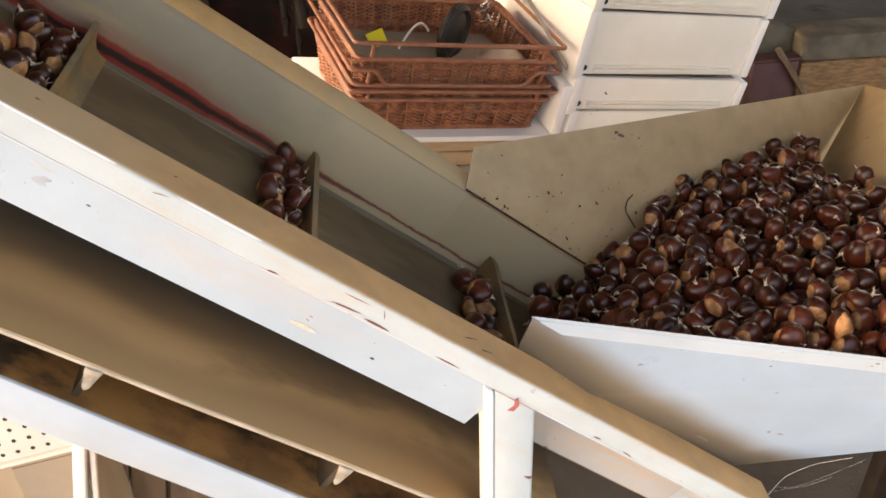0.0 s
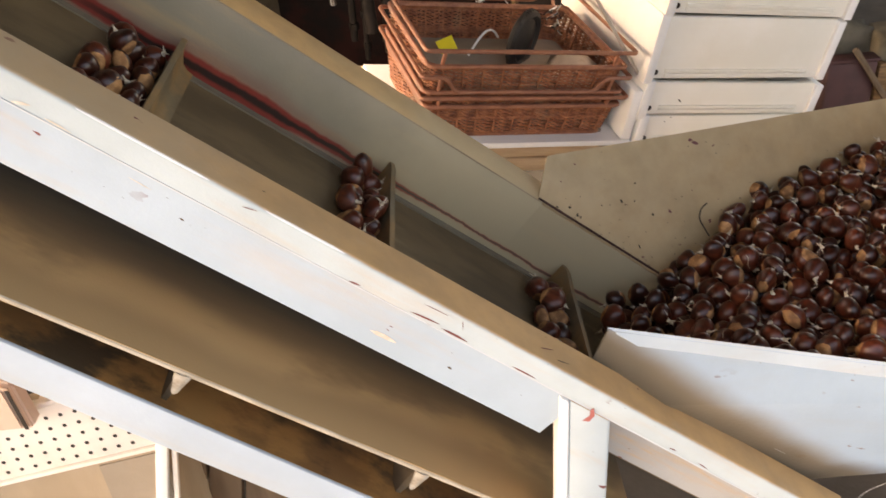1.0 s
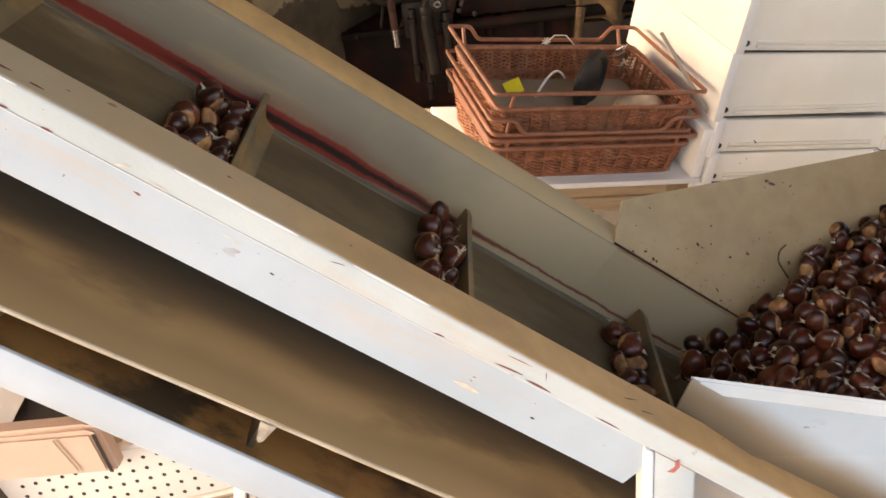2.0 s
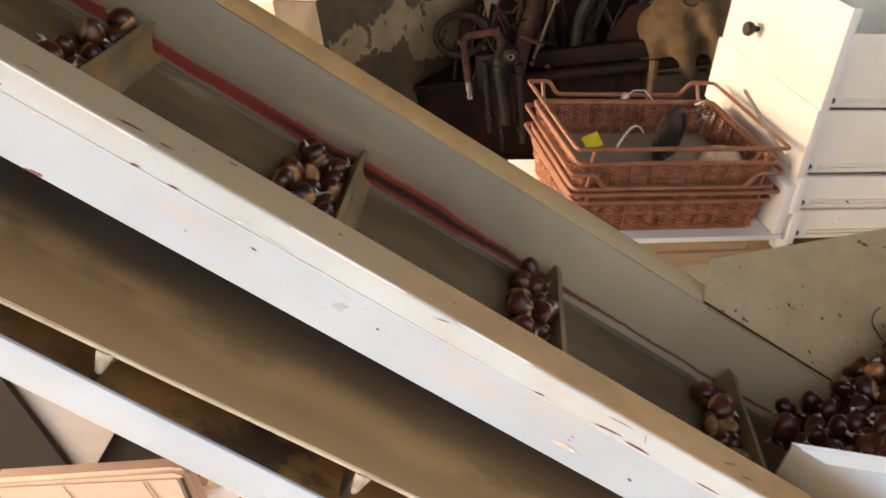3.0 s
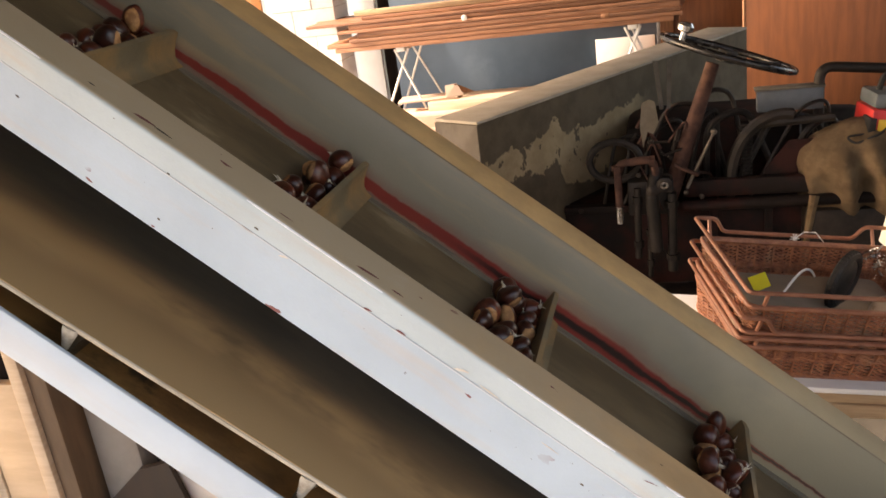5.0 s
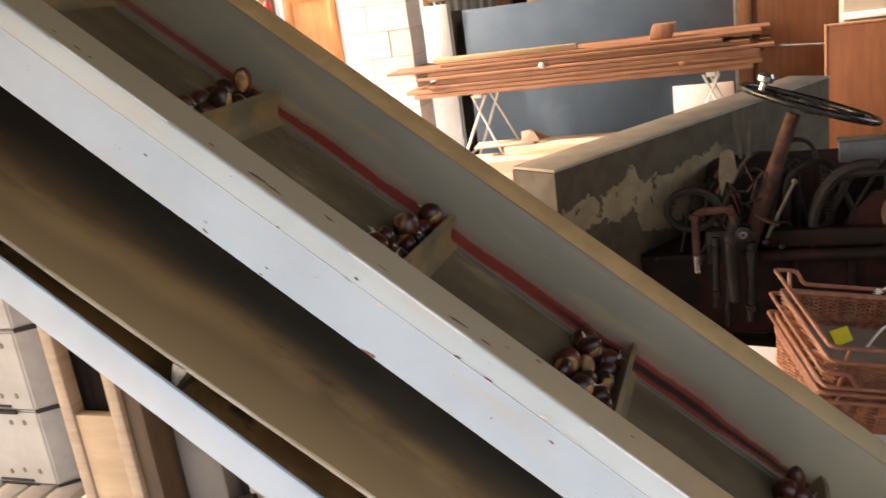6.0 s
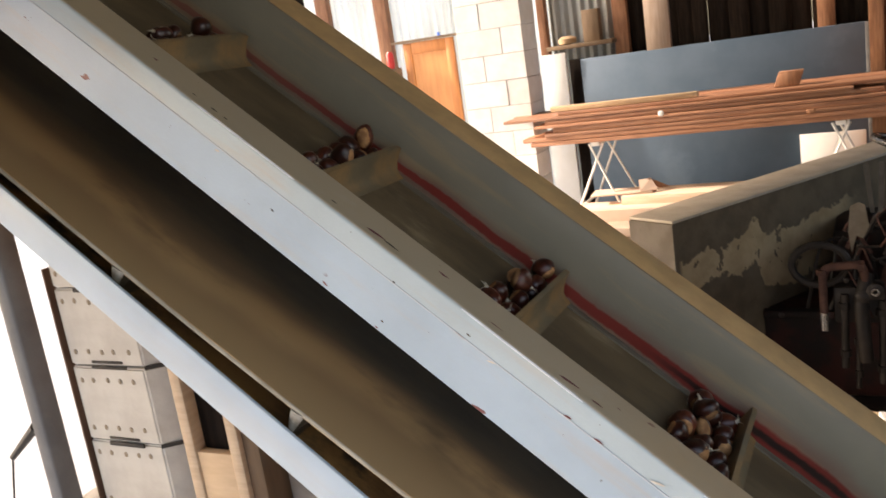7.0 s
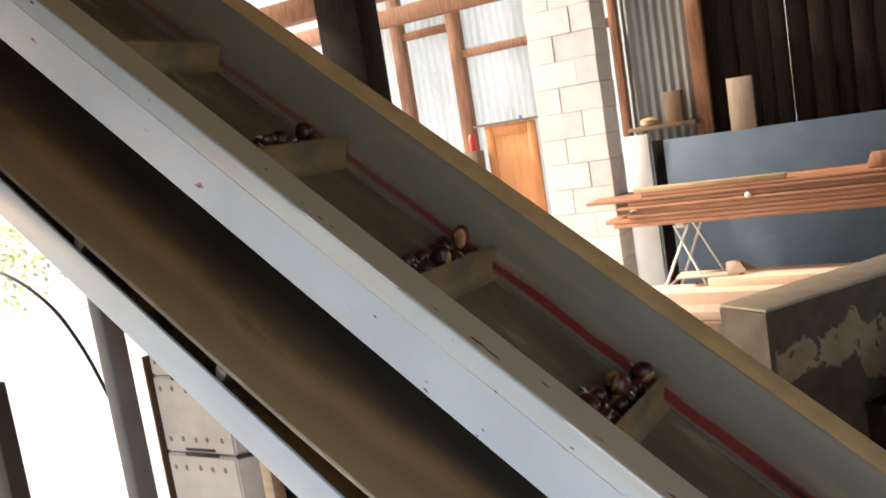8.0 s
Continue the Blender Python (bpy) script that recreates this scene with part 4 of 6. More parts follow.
# ---- chestnuts ----
def chestnut_meshes(seed):
    """Shell, scar and tip of one nut, about 3 cm: a rounded drop, flatter on one side."""
    rng = random.Random(seed)
    R = rng.uniform(0.0146, 0.0184)
    fl = rng.uniform(0.64, 0.86)
    lump = [Vector((rng.uniform(-1, 1), rng.uniform(-1, 1), rng.uniform(-1, 1))).normalized() for _ in range(7)]
    flat = rng.uniform(0.3, 1.0)
    nu, nv = 14, 10

    def surf(u, v):
        # v from 0 at the scar to pi at the tip
        z = -math.cos(v)
        r = math.sin(v) ** 0.82
        r *= 1.0 - 0.12 * max(0.0, z) ** 2
        zz = z * 0.86 if z < 0 else z * 0.92 + 0.16 * max(0, z - 0.6) ** 1.4
        x, y = r * math.cos(u), r * math.sin(u)
        y = y * (1 - 0.35 * flat) if y < 0 else y
        q = Vector((x * R * 1.08, y * R * fl * 1.15, zz * R * 0.94))
        d = q.normalized()
        return q * (1 - sum(0.34 * max(0.0, d.dot(w) - 0.66) for w in lump))
    bm = bmesh.new()
    rows = []
    for j in range(1, nv):
        v = math.pi * j / nv
        rows.append([bm.verts.new(surf(2 * math.pi * k / nu, v)) for k in range(nu)])
    a, b = bm.verts.new(surf(0, 0.0)), bm.verts.new(surf(0, math.pi))
    for q, w in zip(rows, rows[1:]):
        for k in range(nu):
            bm.faces.new((q[k], q[(k + 1) % nu], w[(k + 1) % nu], w[k]))
    for k in range(nu):
        bm.faces.new((rows[0][(k + 1) % nu], rows[0][k], a))
        bm.faces.new((rows[-1][k], rows[-1][(k + 1) % nu], b))
    bmesh.ops.recalc_face_normals(bm, faces=bm.faces)
    shell = mesh_of("chestnut", bm, SHELL_MAT, 80)
    sc = bmesh.new()
    cap = rng.choice((0.50, 0.62, 0.74, 0.88, 1.05))
    ragged = [rng.uniform(-0.10, 0.10) for _ in range(nu)]
    rr = []
    for j in range(0, 5):
        v = cap * j / 4 + 0.001
        rr.append([sc.verts.new(surf(2 * math.pi * k / nu, v + ragged[k] * j / 4) * (1.02 if j < 4 else 0.985)) for k in range(nu)])
    for q, w in zip(rr, rr[1:]):
        for k in range(nu):
            sc.faces.new((q[k], q[(k + 1) % nu], w[(k + 1) % nu], w[k]))
    bmesh.ops.recalc_face_normals(sc, faces=sc.faces)
    scar = mesh_of("scar", sc, SCAR_MAT, 80)
    tf = bmesh.new()
    top = surf(0, math.pi)
    lean = Vector((rng.uniform(-0.5, 0.5), rng.uniform(-0.5, 0.5), 1)).normalized()
    tube([top - Vector((0, 0, 0.003)), top + lean * 0.001, top + lean * 0.0045], [0.0036, 0.0022, 0.0006], 6, bm=tf)
    for i in range(rng.randint(1, 3)):
        d = (lean + Vector((rng.uniform(-0.7, 0.7), rng.uniform(-0.7, 0.7), 0))).normalized()
        l = rng.uniform(0.006, 0.011)
        tube([top, top + d * l * 0.5, top + d * l + Vector((rng.uniform(-1, 1), rng.uniform(-1, 1), 0)) * 0.0015], [0.0010, 0.0007, 0.0003], 4, bm=tf)
    # pale skin running a little way down from the tip
    for i in range(rng.randint(0, 2)):
        u = rng.uniform(0, 6.28)
        reach, wd = rng.uniform(0.4, 1.1), rng.uniform(0.06, 0.18)
        a, b = tf.verts.new(surf(u - wd * 2, math.pi - 0.15) * 1.012), tf.verts.new(surf(u + wd * 2, math.pi - 0.15) * 1.012)
        c, d = tf.verts.new(surf(u - wd * 0.7, math.pi - reach * 0.5) * 1.014), tf.verts.new(surf(u + wd * 0.5, math.pi - reach * 0.6) * 1.014)
        e = tf.verts.new(surf(u + wd * 0.3, math.pi - reach) * 1.008)
        tf.faces.new((a, b, d, c))
        tf.faces.new((c, d, e))
    # a pale split or fold in the skin on some nuts
    if rng.random() < 0.25:
        u0, v0 = rng.uniform(0, 6.28), rng.uniform(1.0, 1.8)
        pts = [surf(u0 + 0.16 * k, v0 + 0.10 * math.sin(k * 0.9)) * 1.004 for k in range(9)]
        tube(pts, [0.0001, 0.0002, 0.0003, 0.00035, 0.0003, 0.00035, 0.0003, 0.0002, 0.0001], 4, bm=tf)
    tuft = mesh_of("tip", tf, TUFT_MAT, 40)
    return shell, scar, tuft


NUTS = [chestnut_meshes(100 + k) for k in range(14)]


def chestnut(kind, m, label, group):
    shell, scar, tuft = NUTS[kind]
    ob = new("chestnut", shell)
    ob.matrix_basis = m
    tagged(ob, label, "chestnut", group)
    part("scar", scar, None, ob)
    part("tip", tuft, None, ob)
    return ob


def any_turn(rng):
    return Euler((rng.uniform(0, 6.28), rng.uniform(-1.2, 1.2) + math.pi / 2 * rng.choice((-1, 1)), rng.uniform(0, 6.28))).to_matrix().to_4x4()


def pile_z(x, y):
    z = 0.872 + 0.105 * (x - 0.354) - 0.197 * (y - 0.305)
    # the heap sinks towards the belt's foot
    foot = max(0.0, min(1.0, (0.33 - x) / 0.16))
    return z - 0.045 * foot * min(1.0, max(0, (y - 0.06) / 0.12))


def in_heap(x, y):
    yl = LIP_A.y + (x - LIP_A.x) * lipv.y / lipv.x
    if x < 0.185 or y < yl + 0.020 or (x < 0.24 and y > 0.30):
        return False
    # the heap ends in a ragged slope on the back sheet and the end sheet
    back = 0.325 + (x - 0.297) * 1.10 if x < 0.44 else 0.482 + (x - 0.44) * 0.46
    if x < 0.297:
        back = 0.325 + (x - 0.297) * 0.4
    right = 0.628 + (0.419 - y) * 0.84 if y < 0.419 else 0.628 + (y - 0.419) * 0.30
    wob = 0.010 * math.sin(x * 71) + 0.008 * math.sin(x * 133 + 1)
    return y < back + wob - 0.008 and x < right + wob


rng = random.Random(31)
spots = []
tries = 0
while len(spots) < 620 and tries < 40000:
    tries += 1
    x, y = rng.uniform(0.185, 0.70), rng.uniform(-0.06, 0.66)
    if not in_heap(x, y):
        continue
    z = pile_z(x, y) + rng.uniform(-0.011, 0.012)
    if all((x - a) ** 2 + (y - b) ** 2 + (z - c) ** 2 * 0.8 > 0.0252 ** 2 for a, b, c in spots):
        spots.append((x, y, z))
spots.sort(key=lambda p: p[0] + 0.4 * p[1])
for i, p in enumerate(spots[:300]):
    chestnut(rng.randrange(14), Matrix.Translation(p) @ any_turn(rng), "glossy dark brown chestnut in the hopper heap", "chestnuts in the hopper")

# nuts under the top layer and beyond it, joined
src = []
for trio in NUTS[:5]:
    src.append([([v.co.copy() for v in me.vertices], [tuple(q.vertices) for q in me.polygons]) for me in trio])
verts, faces, slots = [], [], []
low = []
tries = 0
while len(low) < 520 and tries < 30000:
    tries += 1
    x, y = rng.uniform(0.19, 0.86), rng.uniform(-0.06, 0.70)
    if not in_heap(x, y):
        continue
    z = pile_z(x, y) - 0.021 + rng.uniform(-0.006, 0.006)
    if all((x - a) ** 2 + (y - b) ** 2 > 0.020 ** 2 for a, b, c in low):
        low.append((x, y, z))
for q in low + spots[300:]:
    m = Matrix.Translation(q) @ any_turn(rng)
    for k, (vs, fs) in enumerate(src[rng.randrange(5)]):
        base = len(verts)
        verts += [m @ v for v in vs]
        faces += [tuple(base + w for w in f) for f in fs]
        slots += [k] * len(fs)
heap_me = bpy.data.meshes.new("chestnut_heap")
heap_me.from_pydata(verts, [], faces)
for mt in (SHELL_MAT, SCAR_MAT, TUFT_MAT):
    heap_me.materials.append(mt)
heap_me.polygons.foreach_set("material_index", slots)
heap_me.shade_smooth()
heap_ob = new("chestnut_heap", heap_me)
tagged(heap_ob, "deep heap of dark brown chestnuts filling the hopper", "chestnuts", kind="stuff")

# small groups carried up by the flights: (flight index from the foot, count)
rng = random.Random(77)
for s, count in ((FLIGHTS[8], 17), (FLIGHTS[7], 21), (FLIGHTS[6], 13), (FLIGHTS[5], 16), (FLIGHTS[4], 8), (FLIGHTS[9], 14)):
    if s > 0.35:
        continue
    put = []
    mid, half = (0.190, 0.105) if count > 8 else ((0.22, 0.07) if count > 5 else (0.235, 0.05))
    while len(put) < count:
        # each nut settles as far down towards the flight as it can
        best = None
        for k in range(50):
            layer = 1 if len(put) >= count * 0.82 else 0
            yy = mid + half * rng.uniform(-1, 1)
            for step in range(40):
                q = Vector((s - 0.017 - 0.003 * step, yy, -0.0895 + 0.0125 + layer * 0.015))
                if all((q - w).length > (0.0262 if layer == 0 else 0.0235) for w in put):
                    break
            cost = -q.x + 0.15 * abs(yy - mid)
            if best is None or cost < best[0]:
                best = (cost, q)
        put.append(best[1])
    for q in put:
        chestnut(rng.randrange(14), CONV @ Matrix.Translation(q) @ any_turn(rng), "glossy chestnut carried on the belt against a flight", "chestnuts on the belt")

# ---- baskets and drawers, standing on a slightly tipped bench ----
BU, BV, BW = Vector((0.94601, 0.25931, -0.19448)), Vector((-0.24513, 0.96490, 0.09418)), Vector((0.21208, -0.04142, 0.97637))
BF = Matrix(((BU.x, BV.x, BW.x, -0.018), (BU.y, BV.y, BW.y, 0.844), (BU.z, BV.z, BW.z, 0.965), (0, 0, 0, 1)))


def weave(parent, w0, w1, x0, x1, y0, y1, flare, rows):
    """Wicker walls: strands running round, in and out of upright stakes."""
    cx, cy = (x0 + x1) / 2, (y0 + y1) / 2
    hx, hy = (x1 - x0) / 2, (y1 - y0) / 2
    per = 4 * (hx + hy)
    nst = int(per / 0.020)
    nst += nst % 2 + 1

    def on(t, k):
        # a point of the rounded rectangle at share t of its round, scaled by k
        d = t * per
        L = [2 * hx, 2 * hy, 2 * hx, 2 * hy]
        c = [(-hx, -hy), (hx, -hy), (hx, hy), (-hx, hy)]
        for i in range(4):
            if d <= L[i] or i == 3:
                f = d / L[i]
                a, b = c[i], c[(i + 1) % 4]
                px, py = a[0] + (b[0] - a[0]) * f, a[1] + (b[1] - a[1]) * f
                nx, ny = [(0, -1), (1, 0), (0, 1), (-1, 0)][i]
                e = min(f, 1 - f) * L[i]
                if e < 0.02:
                    px -= math.copysign(0.006 * (1 - e / 0.02) ** 2, px)
                    py -= math.copysign(0.006 * (1 - e / 0.02) ** 2, py)
                return px * k, py * k, nx, ny
            d -= L[i]
    bm = bmesh.new()
    for r in range(rows):
        w = w0 + (w1 - w0) * (r + 0.5) / rows
        k = 1 - flare * (1 - (r + 0.5) / rows)
        pts = []
        n = nst * 4
        for i in range(n):
            t = i / n
            px, py, nx, ny = on(t, k)
            o = 0.0036 * math.sin(math.pi * t * nst) + 0.0018 * math.sin(math.pi * t * nst * 2 + (math.pi if r % 2 else 0))
            pts.append((cx + px + nx * o, cy + py + ny * o, w + 0.0006 * math.sin(i * 1.7 + r)))
        tube(pts, (w1 - w0) / rows * 0.41, 5, closed=True, bm=bm)
    part("wicker_weave", bm, WICKER_MAT, parent, "woven red-brown wicker walls", smooth=60)
    st = bmesh.new()
    for i in range(nst):
        px, py, nx, ny = on((i + 0.5) / nst, 1.0)
        qx, qy, _, _ = on((i + 0.5) / nst, 1 - flare)
        tube([(cx + qx, cy + qy, w0), (cx + px, cy + py, w1 + 0.004)], 0.0022, 4, bm=st)
    tagged(part("stake_ring", st, WICKER_MAT, parent), kind="stuff")
    for w, k in ((w1 + 0.003, 1.0), (w0, 1 - flare)):
        pts = [(cx + on(i / 80, k)[0], cy + on(i / 80, k)[1], w) for i in range(80)]
        part("braided_rim", tube(pts, 0.0055, 6, closed=True), WICKER_MAT, parent)
    k = 1 - flare
    part("basket_bottom", box(cx - hx * k, cy - hy * k, w0 - 0.004, cx + hx * k, cy + hy * k, w0 + 0.004), LINER_MAT, parent, "grey-brown lining")


def basket(m, label, x0, x1, y0, y1, w0, w1, top, dip_front, dip_back):
    b = thing("wicker_basket", label, "basket", m=m, group="stacked baskets")
    weave(b, w0, w1, x0 + 0.010, x1 - 0.014, y0 + 0.012, y1 - 0.030, 0.06, max(8, int((w1 - w0) / 0.0035)))
    r = 0.0042

    def side(y, dip):
        if not dip:
            return [(x0, y, top), (x1, y, top)]
        d = 0.028
        return [(x0, y, top), (x0 + 0.045, y, top), (x0 + 0.065, y, top - d), (x1 - 0.075, y, top - d), (x1 - 0.055, y, top), (x1, y, top)]
    pts = side(y0, dip_front) + side(y1, dip_back)[::-1]
    part("rim_rod", tube(rounded(pts, 0.010, 4, closed=True), r, 8, closed=True), COPPER_MAT, b, "bent copper-brown metal rod")
    for px, py in ((x0 + 0.035, y0), (x1 - 0.04, y0), (x0 + 0.03, y1), (x1 - 0.04, y1)):
        part("rim_post", tube([(px, py + (0.010 if py == y0 else -0.030), w1), (px, py, top)], r * 0.9, 6), COPPER_MAT, b)
    pts = [(x0 + 0.010, y0 + 0.006, w1 + 0.006), (x1 - 0.010, y0 + 0.006, w1 + 0.006), (x1 - 0.010, y1 - 0.028, w1 + 0.006), (x0 + 0.010, y1 - 0.028, w1 + 0.006)]
    part("lower_rod", tube(rounded(pts, 0.012, 4, closed=True), r, 8, closed=True), COPPER_MAT, b)
    return b


basket(BF, "upper red-brown wicker basket with copper rod rim, holding odds", 0.0, 0.417, 0.0, 0.326, -0.104, -0.038, 0.0, False, True)
basket(BF, "middle red-brown wicker basket nested between two others", 0.000, 0.421, 0.002, 0.324, -0.142, -0.090, -0.052, True, False)
basket(BF, "lowest red-brown wicker basket of the stack", 0.004, 0.426, 0.004, 0.322, -0.179, -0.120, -0.094, False, False)

# debris on the hopper's back sheet
rng = random.Random(51)
fn = (FAR_L - SEAM_A).cross(SEAM_B - SEAM_A).normalized()
if fn.y > 0:
    fn = -fn
crumb = bmesh.new()
for i in range(130):
    a, c = rng.random() ** 0.8, rng.random() ** 2.6
    base = SEAM_A.lerp(SEAM_B, 0.05 + a * 0.75)
    q = base + (Vector((0.80, 0.56, 0.0)) * 0.30 * c * rng.random() + (FAR_L - SEAM_A) * c * 1.5)
    q -= fn * (q - SEAM_A).dot(fn)
    r = rng.uniform(0.0005, 0.0012) * rng.choice((1, 1, 1, 2))
    d = Vector((rng.uniform(-1, 1), rng.uniform(-1, 1), rng.uniform(-1, 1))).normalized()
    tube([q + fn * 0.001, q + fn * 0.001 + (d - fn * d.dot(fn)) * r * rng.uniform(0.5, 3.5)], r * rng.uniform(0.5, 0.9), 4, bm=crumb)
solid("hopper_crumbs", crumb, DUST_LEAF, "dark crumbs and dust on the hopper sheet", "crumbs", kind="stuff")
tw = Vector((0.334, 0.412, 0.852))
tw -= fn * (tw - SEAM_A).dot(fn)
pts = [tw + fn * 0.003 + Vector(v) for v in ((0.004, 0.002, 0.030), (-0.004, 0.001, 0.022), (-0.005, 0.001, 0.006), (0.003, -0.002, -0.008), (0.010, -0.005, -0.020))]
solid("twig", tube(rounded(pts, 0.012, 4), 0.0011, 5), DUST_LEAF, "small dry curled twig on the hopper sheet", "twig")

# contents of the upper basket
bm = plate([(-0.018, -0.016, 0), (0.018, -0.014, 0.004), (0.020, 0.016, 0.010), (-0.016, 0.018, 0.003)], 0.0008)
solid("yellow_note", bm, YELLOW_NOTE, "small yellow paper note lying in the basket", "note", m=BF @ pose(0.118, 0.22, -0.092, 28, -14, 15))
wheel = thing("small_wheel", "small black rubber-tyred wheel leaning in the basket", "wheel", m=BF @ pose(0.262, 0.175, -0.052) @ Matrix.Rotation(radians(30), 4, "Y") @ pose(0, 0, 0, 72, 0, 38))
tyre = tube([(0.052 * math.cos(a), 0.052 * math.sin(a), 0) for a in [2 * math.pi * k / 28 for k in range(28)]], 0.0105, 8, closed=True)
for k in range(40):
    a = 2 * math.pi * k / 40
    tube([(0.0605 * math.cos(a), 0.0605 * math.sin(a), -0.006), (0.0605 * math.cos(a), 0.0605 * math.sin(a), 0.006)], 0.0019, 4, bm=tyre)
part("tyre", tyre, BLACK_MAT, wheel, "black ribbed tyre")
part("rim", lathe([(0.006, -0.012), (0.040, -0.007), (0.044, -0.004), (0.044, 0.004), (0.040, 0.007), (0.006, 0.012)], 20), BLACK_MAT, wheel)
pts = [(0.152 + 0.070 * t, 0.18 + 0.03 * t, -0.094 + 0.050 * math.sin(math.pi * (0.02 + 0.78 * t))) for t in [k / 12 for k in range(13)]]
solid("white_cable", tube(pts, 0.0024, 6), WHITE_PAINT, "short bent white cable in the basket", "cable", m=BF)
bm = lathe([(0.045, 0.0), (0.055, 0.010), (0.050, 0.03), (0.030, 0.045), (0.008, 0.050)], 16)
solid("plastic_dome", bm, simple("cloudy_plastic", (0.45, 0.36, 0.28), (0.40, 0.32, 0.25), 20, 0.3), "cloudy tan plastic dome lying in the basket", "plastic cover", m=BF @ pose(0.345, 0.10, -0.099))
bm = bmesh.new()
rng = random.Random(5)
for i in range(16):
    a = Vector((rng.uniform(-0.014, 0.014), rng.uniform(-0.02, 0.02), rng.uniform(-0.02, 0.02)))
    tube([a, a + Vector((rng.uniform(-0.012, 0.012), rng.uniform(-0.012, 0.012), rng.uniform(-0.015, 0.015)))], 0.0022, 4, bm=bm)
solid("wire_bundle", bm, CHROME, "crumpled bundle of silver wire in the basket", "wire", m=BF @ pose(0.372, 0.27, -0.045))
bm = bmesh.new()
for i in range(9):
    a = 2 * math.pi * i / 9
    tube([(0, 0, 0), (0.010 * math.cos(a), 0.003, 0.010 * math.sin(a))], 0.0012, 4, bm=bm)
tube([(0, 0, 0), (0.02, 0.01, 0.012), (0.05, 0.02, 0.008), (0.08, 0.02, -0.02)], 0.0012, 5, bm=bm)
solid("frayed_string", bm, WHITE_PAINT, "frayed white string end hanging over the basket", "string", m=BF @ pose(0.208, 0.300, -0.024))

# tray that carries the baskets
tray = thing("white_tray", "white painted open drawer carrying the baskets", "tray", m=BF)
part("bottom", box(-0.020, -0.010, -0.194, 0.452, 0.33, -0.182, 0.002), WHITE_PAINT, tray)
part("side", box(0.430, -0.008, -0.1815, 0.452, 0.36, -0.075, 0.003), WHITE_PAINT, tray)
part("side", box(-0.034, -0.008, -0.194, -0.021, 0.10, -0.165, 0.003), WHITE_PAINT, tray)
part("foot", box(0.448, -0.006, -0.220, 0.476, 0.02, -0.1945, 0.003), WHITE_PAINT, tray)


def drawer(w0, w1, u0, u1, depth, label, front_up=0.01, knob=True, tip=0.0):
    d = thing("drawer", label, "drawer", m=BF @ Matrix.Translation((u0, 0, w0)) @ Matrix.Rotation(tip, 4, 'Y'), group="stacked drawers")
    h, L = w1 - w0, u1 - u0
    part("side_panel", box(0.021, 0.004, 0.0, L, 0.016, h, 0.0015), CREAM_PAINT, d, "cream painted side")
    part("runner", box(0.05, -0.001, 0.007, L - 0.03, 0.0037, 0.012, 0.001), CREAM_PAINT, d)
    part("runner", box(0.05, -0.001, 0.016, L - 0.03, 0.0037, 0.020, 0.001), CREAM_PAINT, d)
    part("side_panel", box(0.021, depth - 0.016, 0.0, L, depth - 0.004, h, 0.0015), CREAM_PAINT, d)
    part("back_panel", box(L + 0.0005, -0.002, -0.004, L + 0.020, depth, h - 0.002, 0.003), WHITE_PAINT, d)
    part("bottom", box(0.021, 0.017, 0.004, L, depth - 0.017, 0.010), CREAM_PAINT, d)
    part("front_panel", box(0.0, -0.012, -0.004, 0.020, depth + 0.012, h + front_up, 0.003), WHITE_PAINT, d, "white front")
    bm = lathe([(0.0005, 0), (0.0058, 0.0002), (0.0058, 0.0015), (0.004, 0.0026), (0.001, 0.003)], 10)
    part("screw", bm, GREASE, d, "dark screw head", m=pose(0.030, 0.0037, 0.014, 90, 0, 0))
    if knob:
        bm = lathe([(0.005, 0), (0.006, 0.008), (0.012, 0.014), (0.0155, 0.022), (0.013, 0.029), (0.004, 0.032)], 16)
        part("knob", bm, GREASE, d, "dark round knob", m=pose(0, depth * 0.68, h / 2 - 0.005, 0, -90, 0))
    return d


drawer(-0.200, -0.137, 0.460, 0.850, 0.36, "shallow white drawer at the foot of the stack", knob=False)
drawer(-0.131, -0.062, 0.450, 0.865, 0.36, "shallow cream drawer in the white stack", tip=0.006, knob=False)
drawer(-0.054, 0.072, 0.440, 0.855, 0.38, "deep cream drawer in the white stack", tip=-0.008, knob=False)
drawer(0.080, 0.218, 0.442, 0.860, 0.372, "white top drawer with a dark knob", front_up=0.049)
solid("metal_strip", box(-0.0032, -0.004, -0.107, 0.0032, 0.002, 0.107, 0.001), LEDGE_MAT, "grey metal strip leaning on the drawers", "metal strip", m=BF @ pose(0.372, 0.018, 0.028, 0, -42.0, 0))

# bench under it all
bench = thing("bench", "rough pine bench under the baskets and drawers", "bench", m=BF)
part("top_plank", box(-0.06, -0.005, -0.250, 0.40, 0.14, -0.2205, 0.003), WOOD_LIGHT, bench)
part("top_plank", box(-0.16, 0.145, -0.250, 1.0, 0.27, -0.2205, 0.003), WOOD_LIGHT, bench)
part("top_plank", box(-0.16, 0.275, -0.250, 1.0, 0.40, -0.2205, 0.003), WOOD_LIGHT, bench)
part("spacer", box(-0.05, 0.0, -0.2205, 0.39, 0.35, -0.1945, 0.003), WOOD_LIGHT, bench)
part("bearer", box(0.0, 0.0, -0.34, 0.06, 0.38, -0.2505, 0.004), WOOD_BROWN, bench)
part("bearer", box(0.5, 0.03, -0.34, 0.9, 0.38, -0.2505, 0.004), WOOD_BROWN, bench)
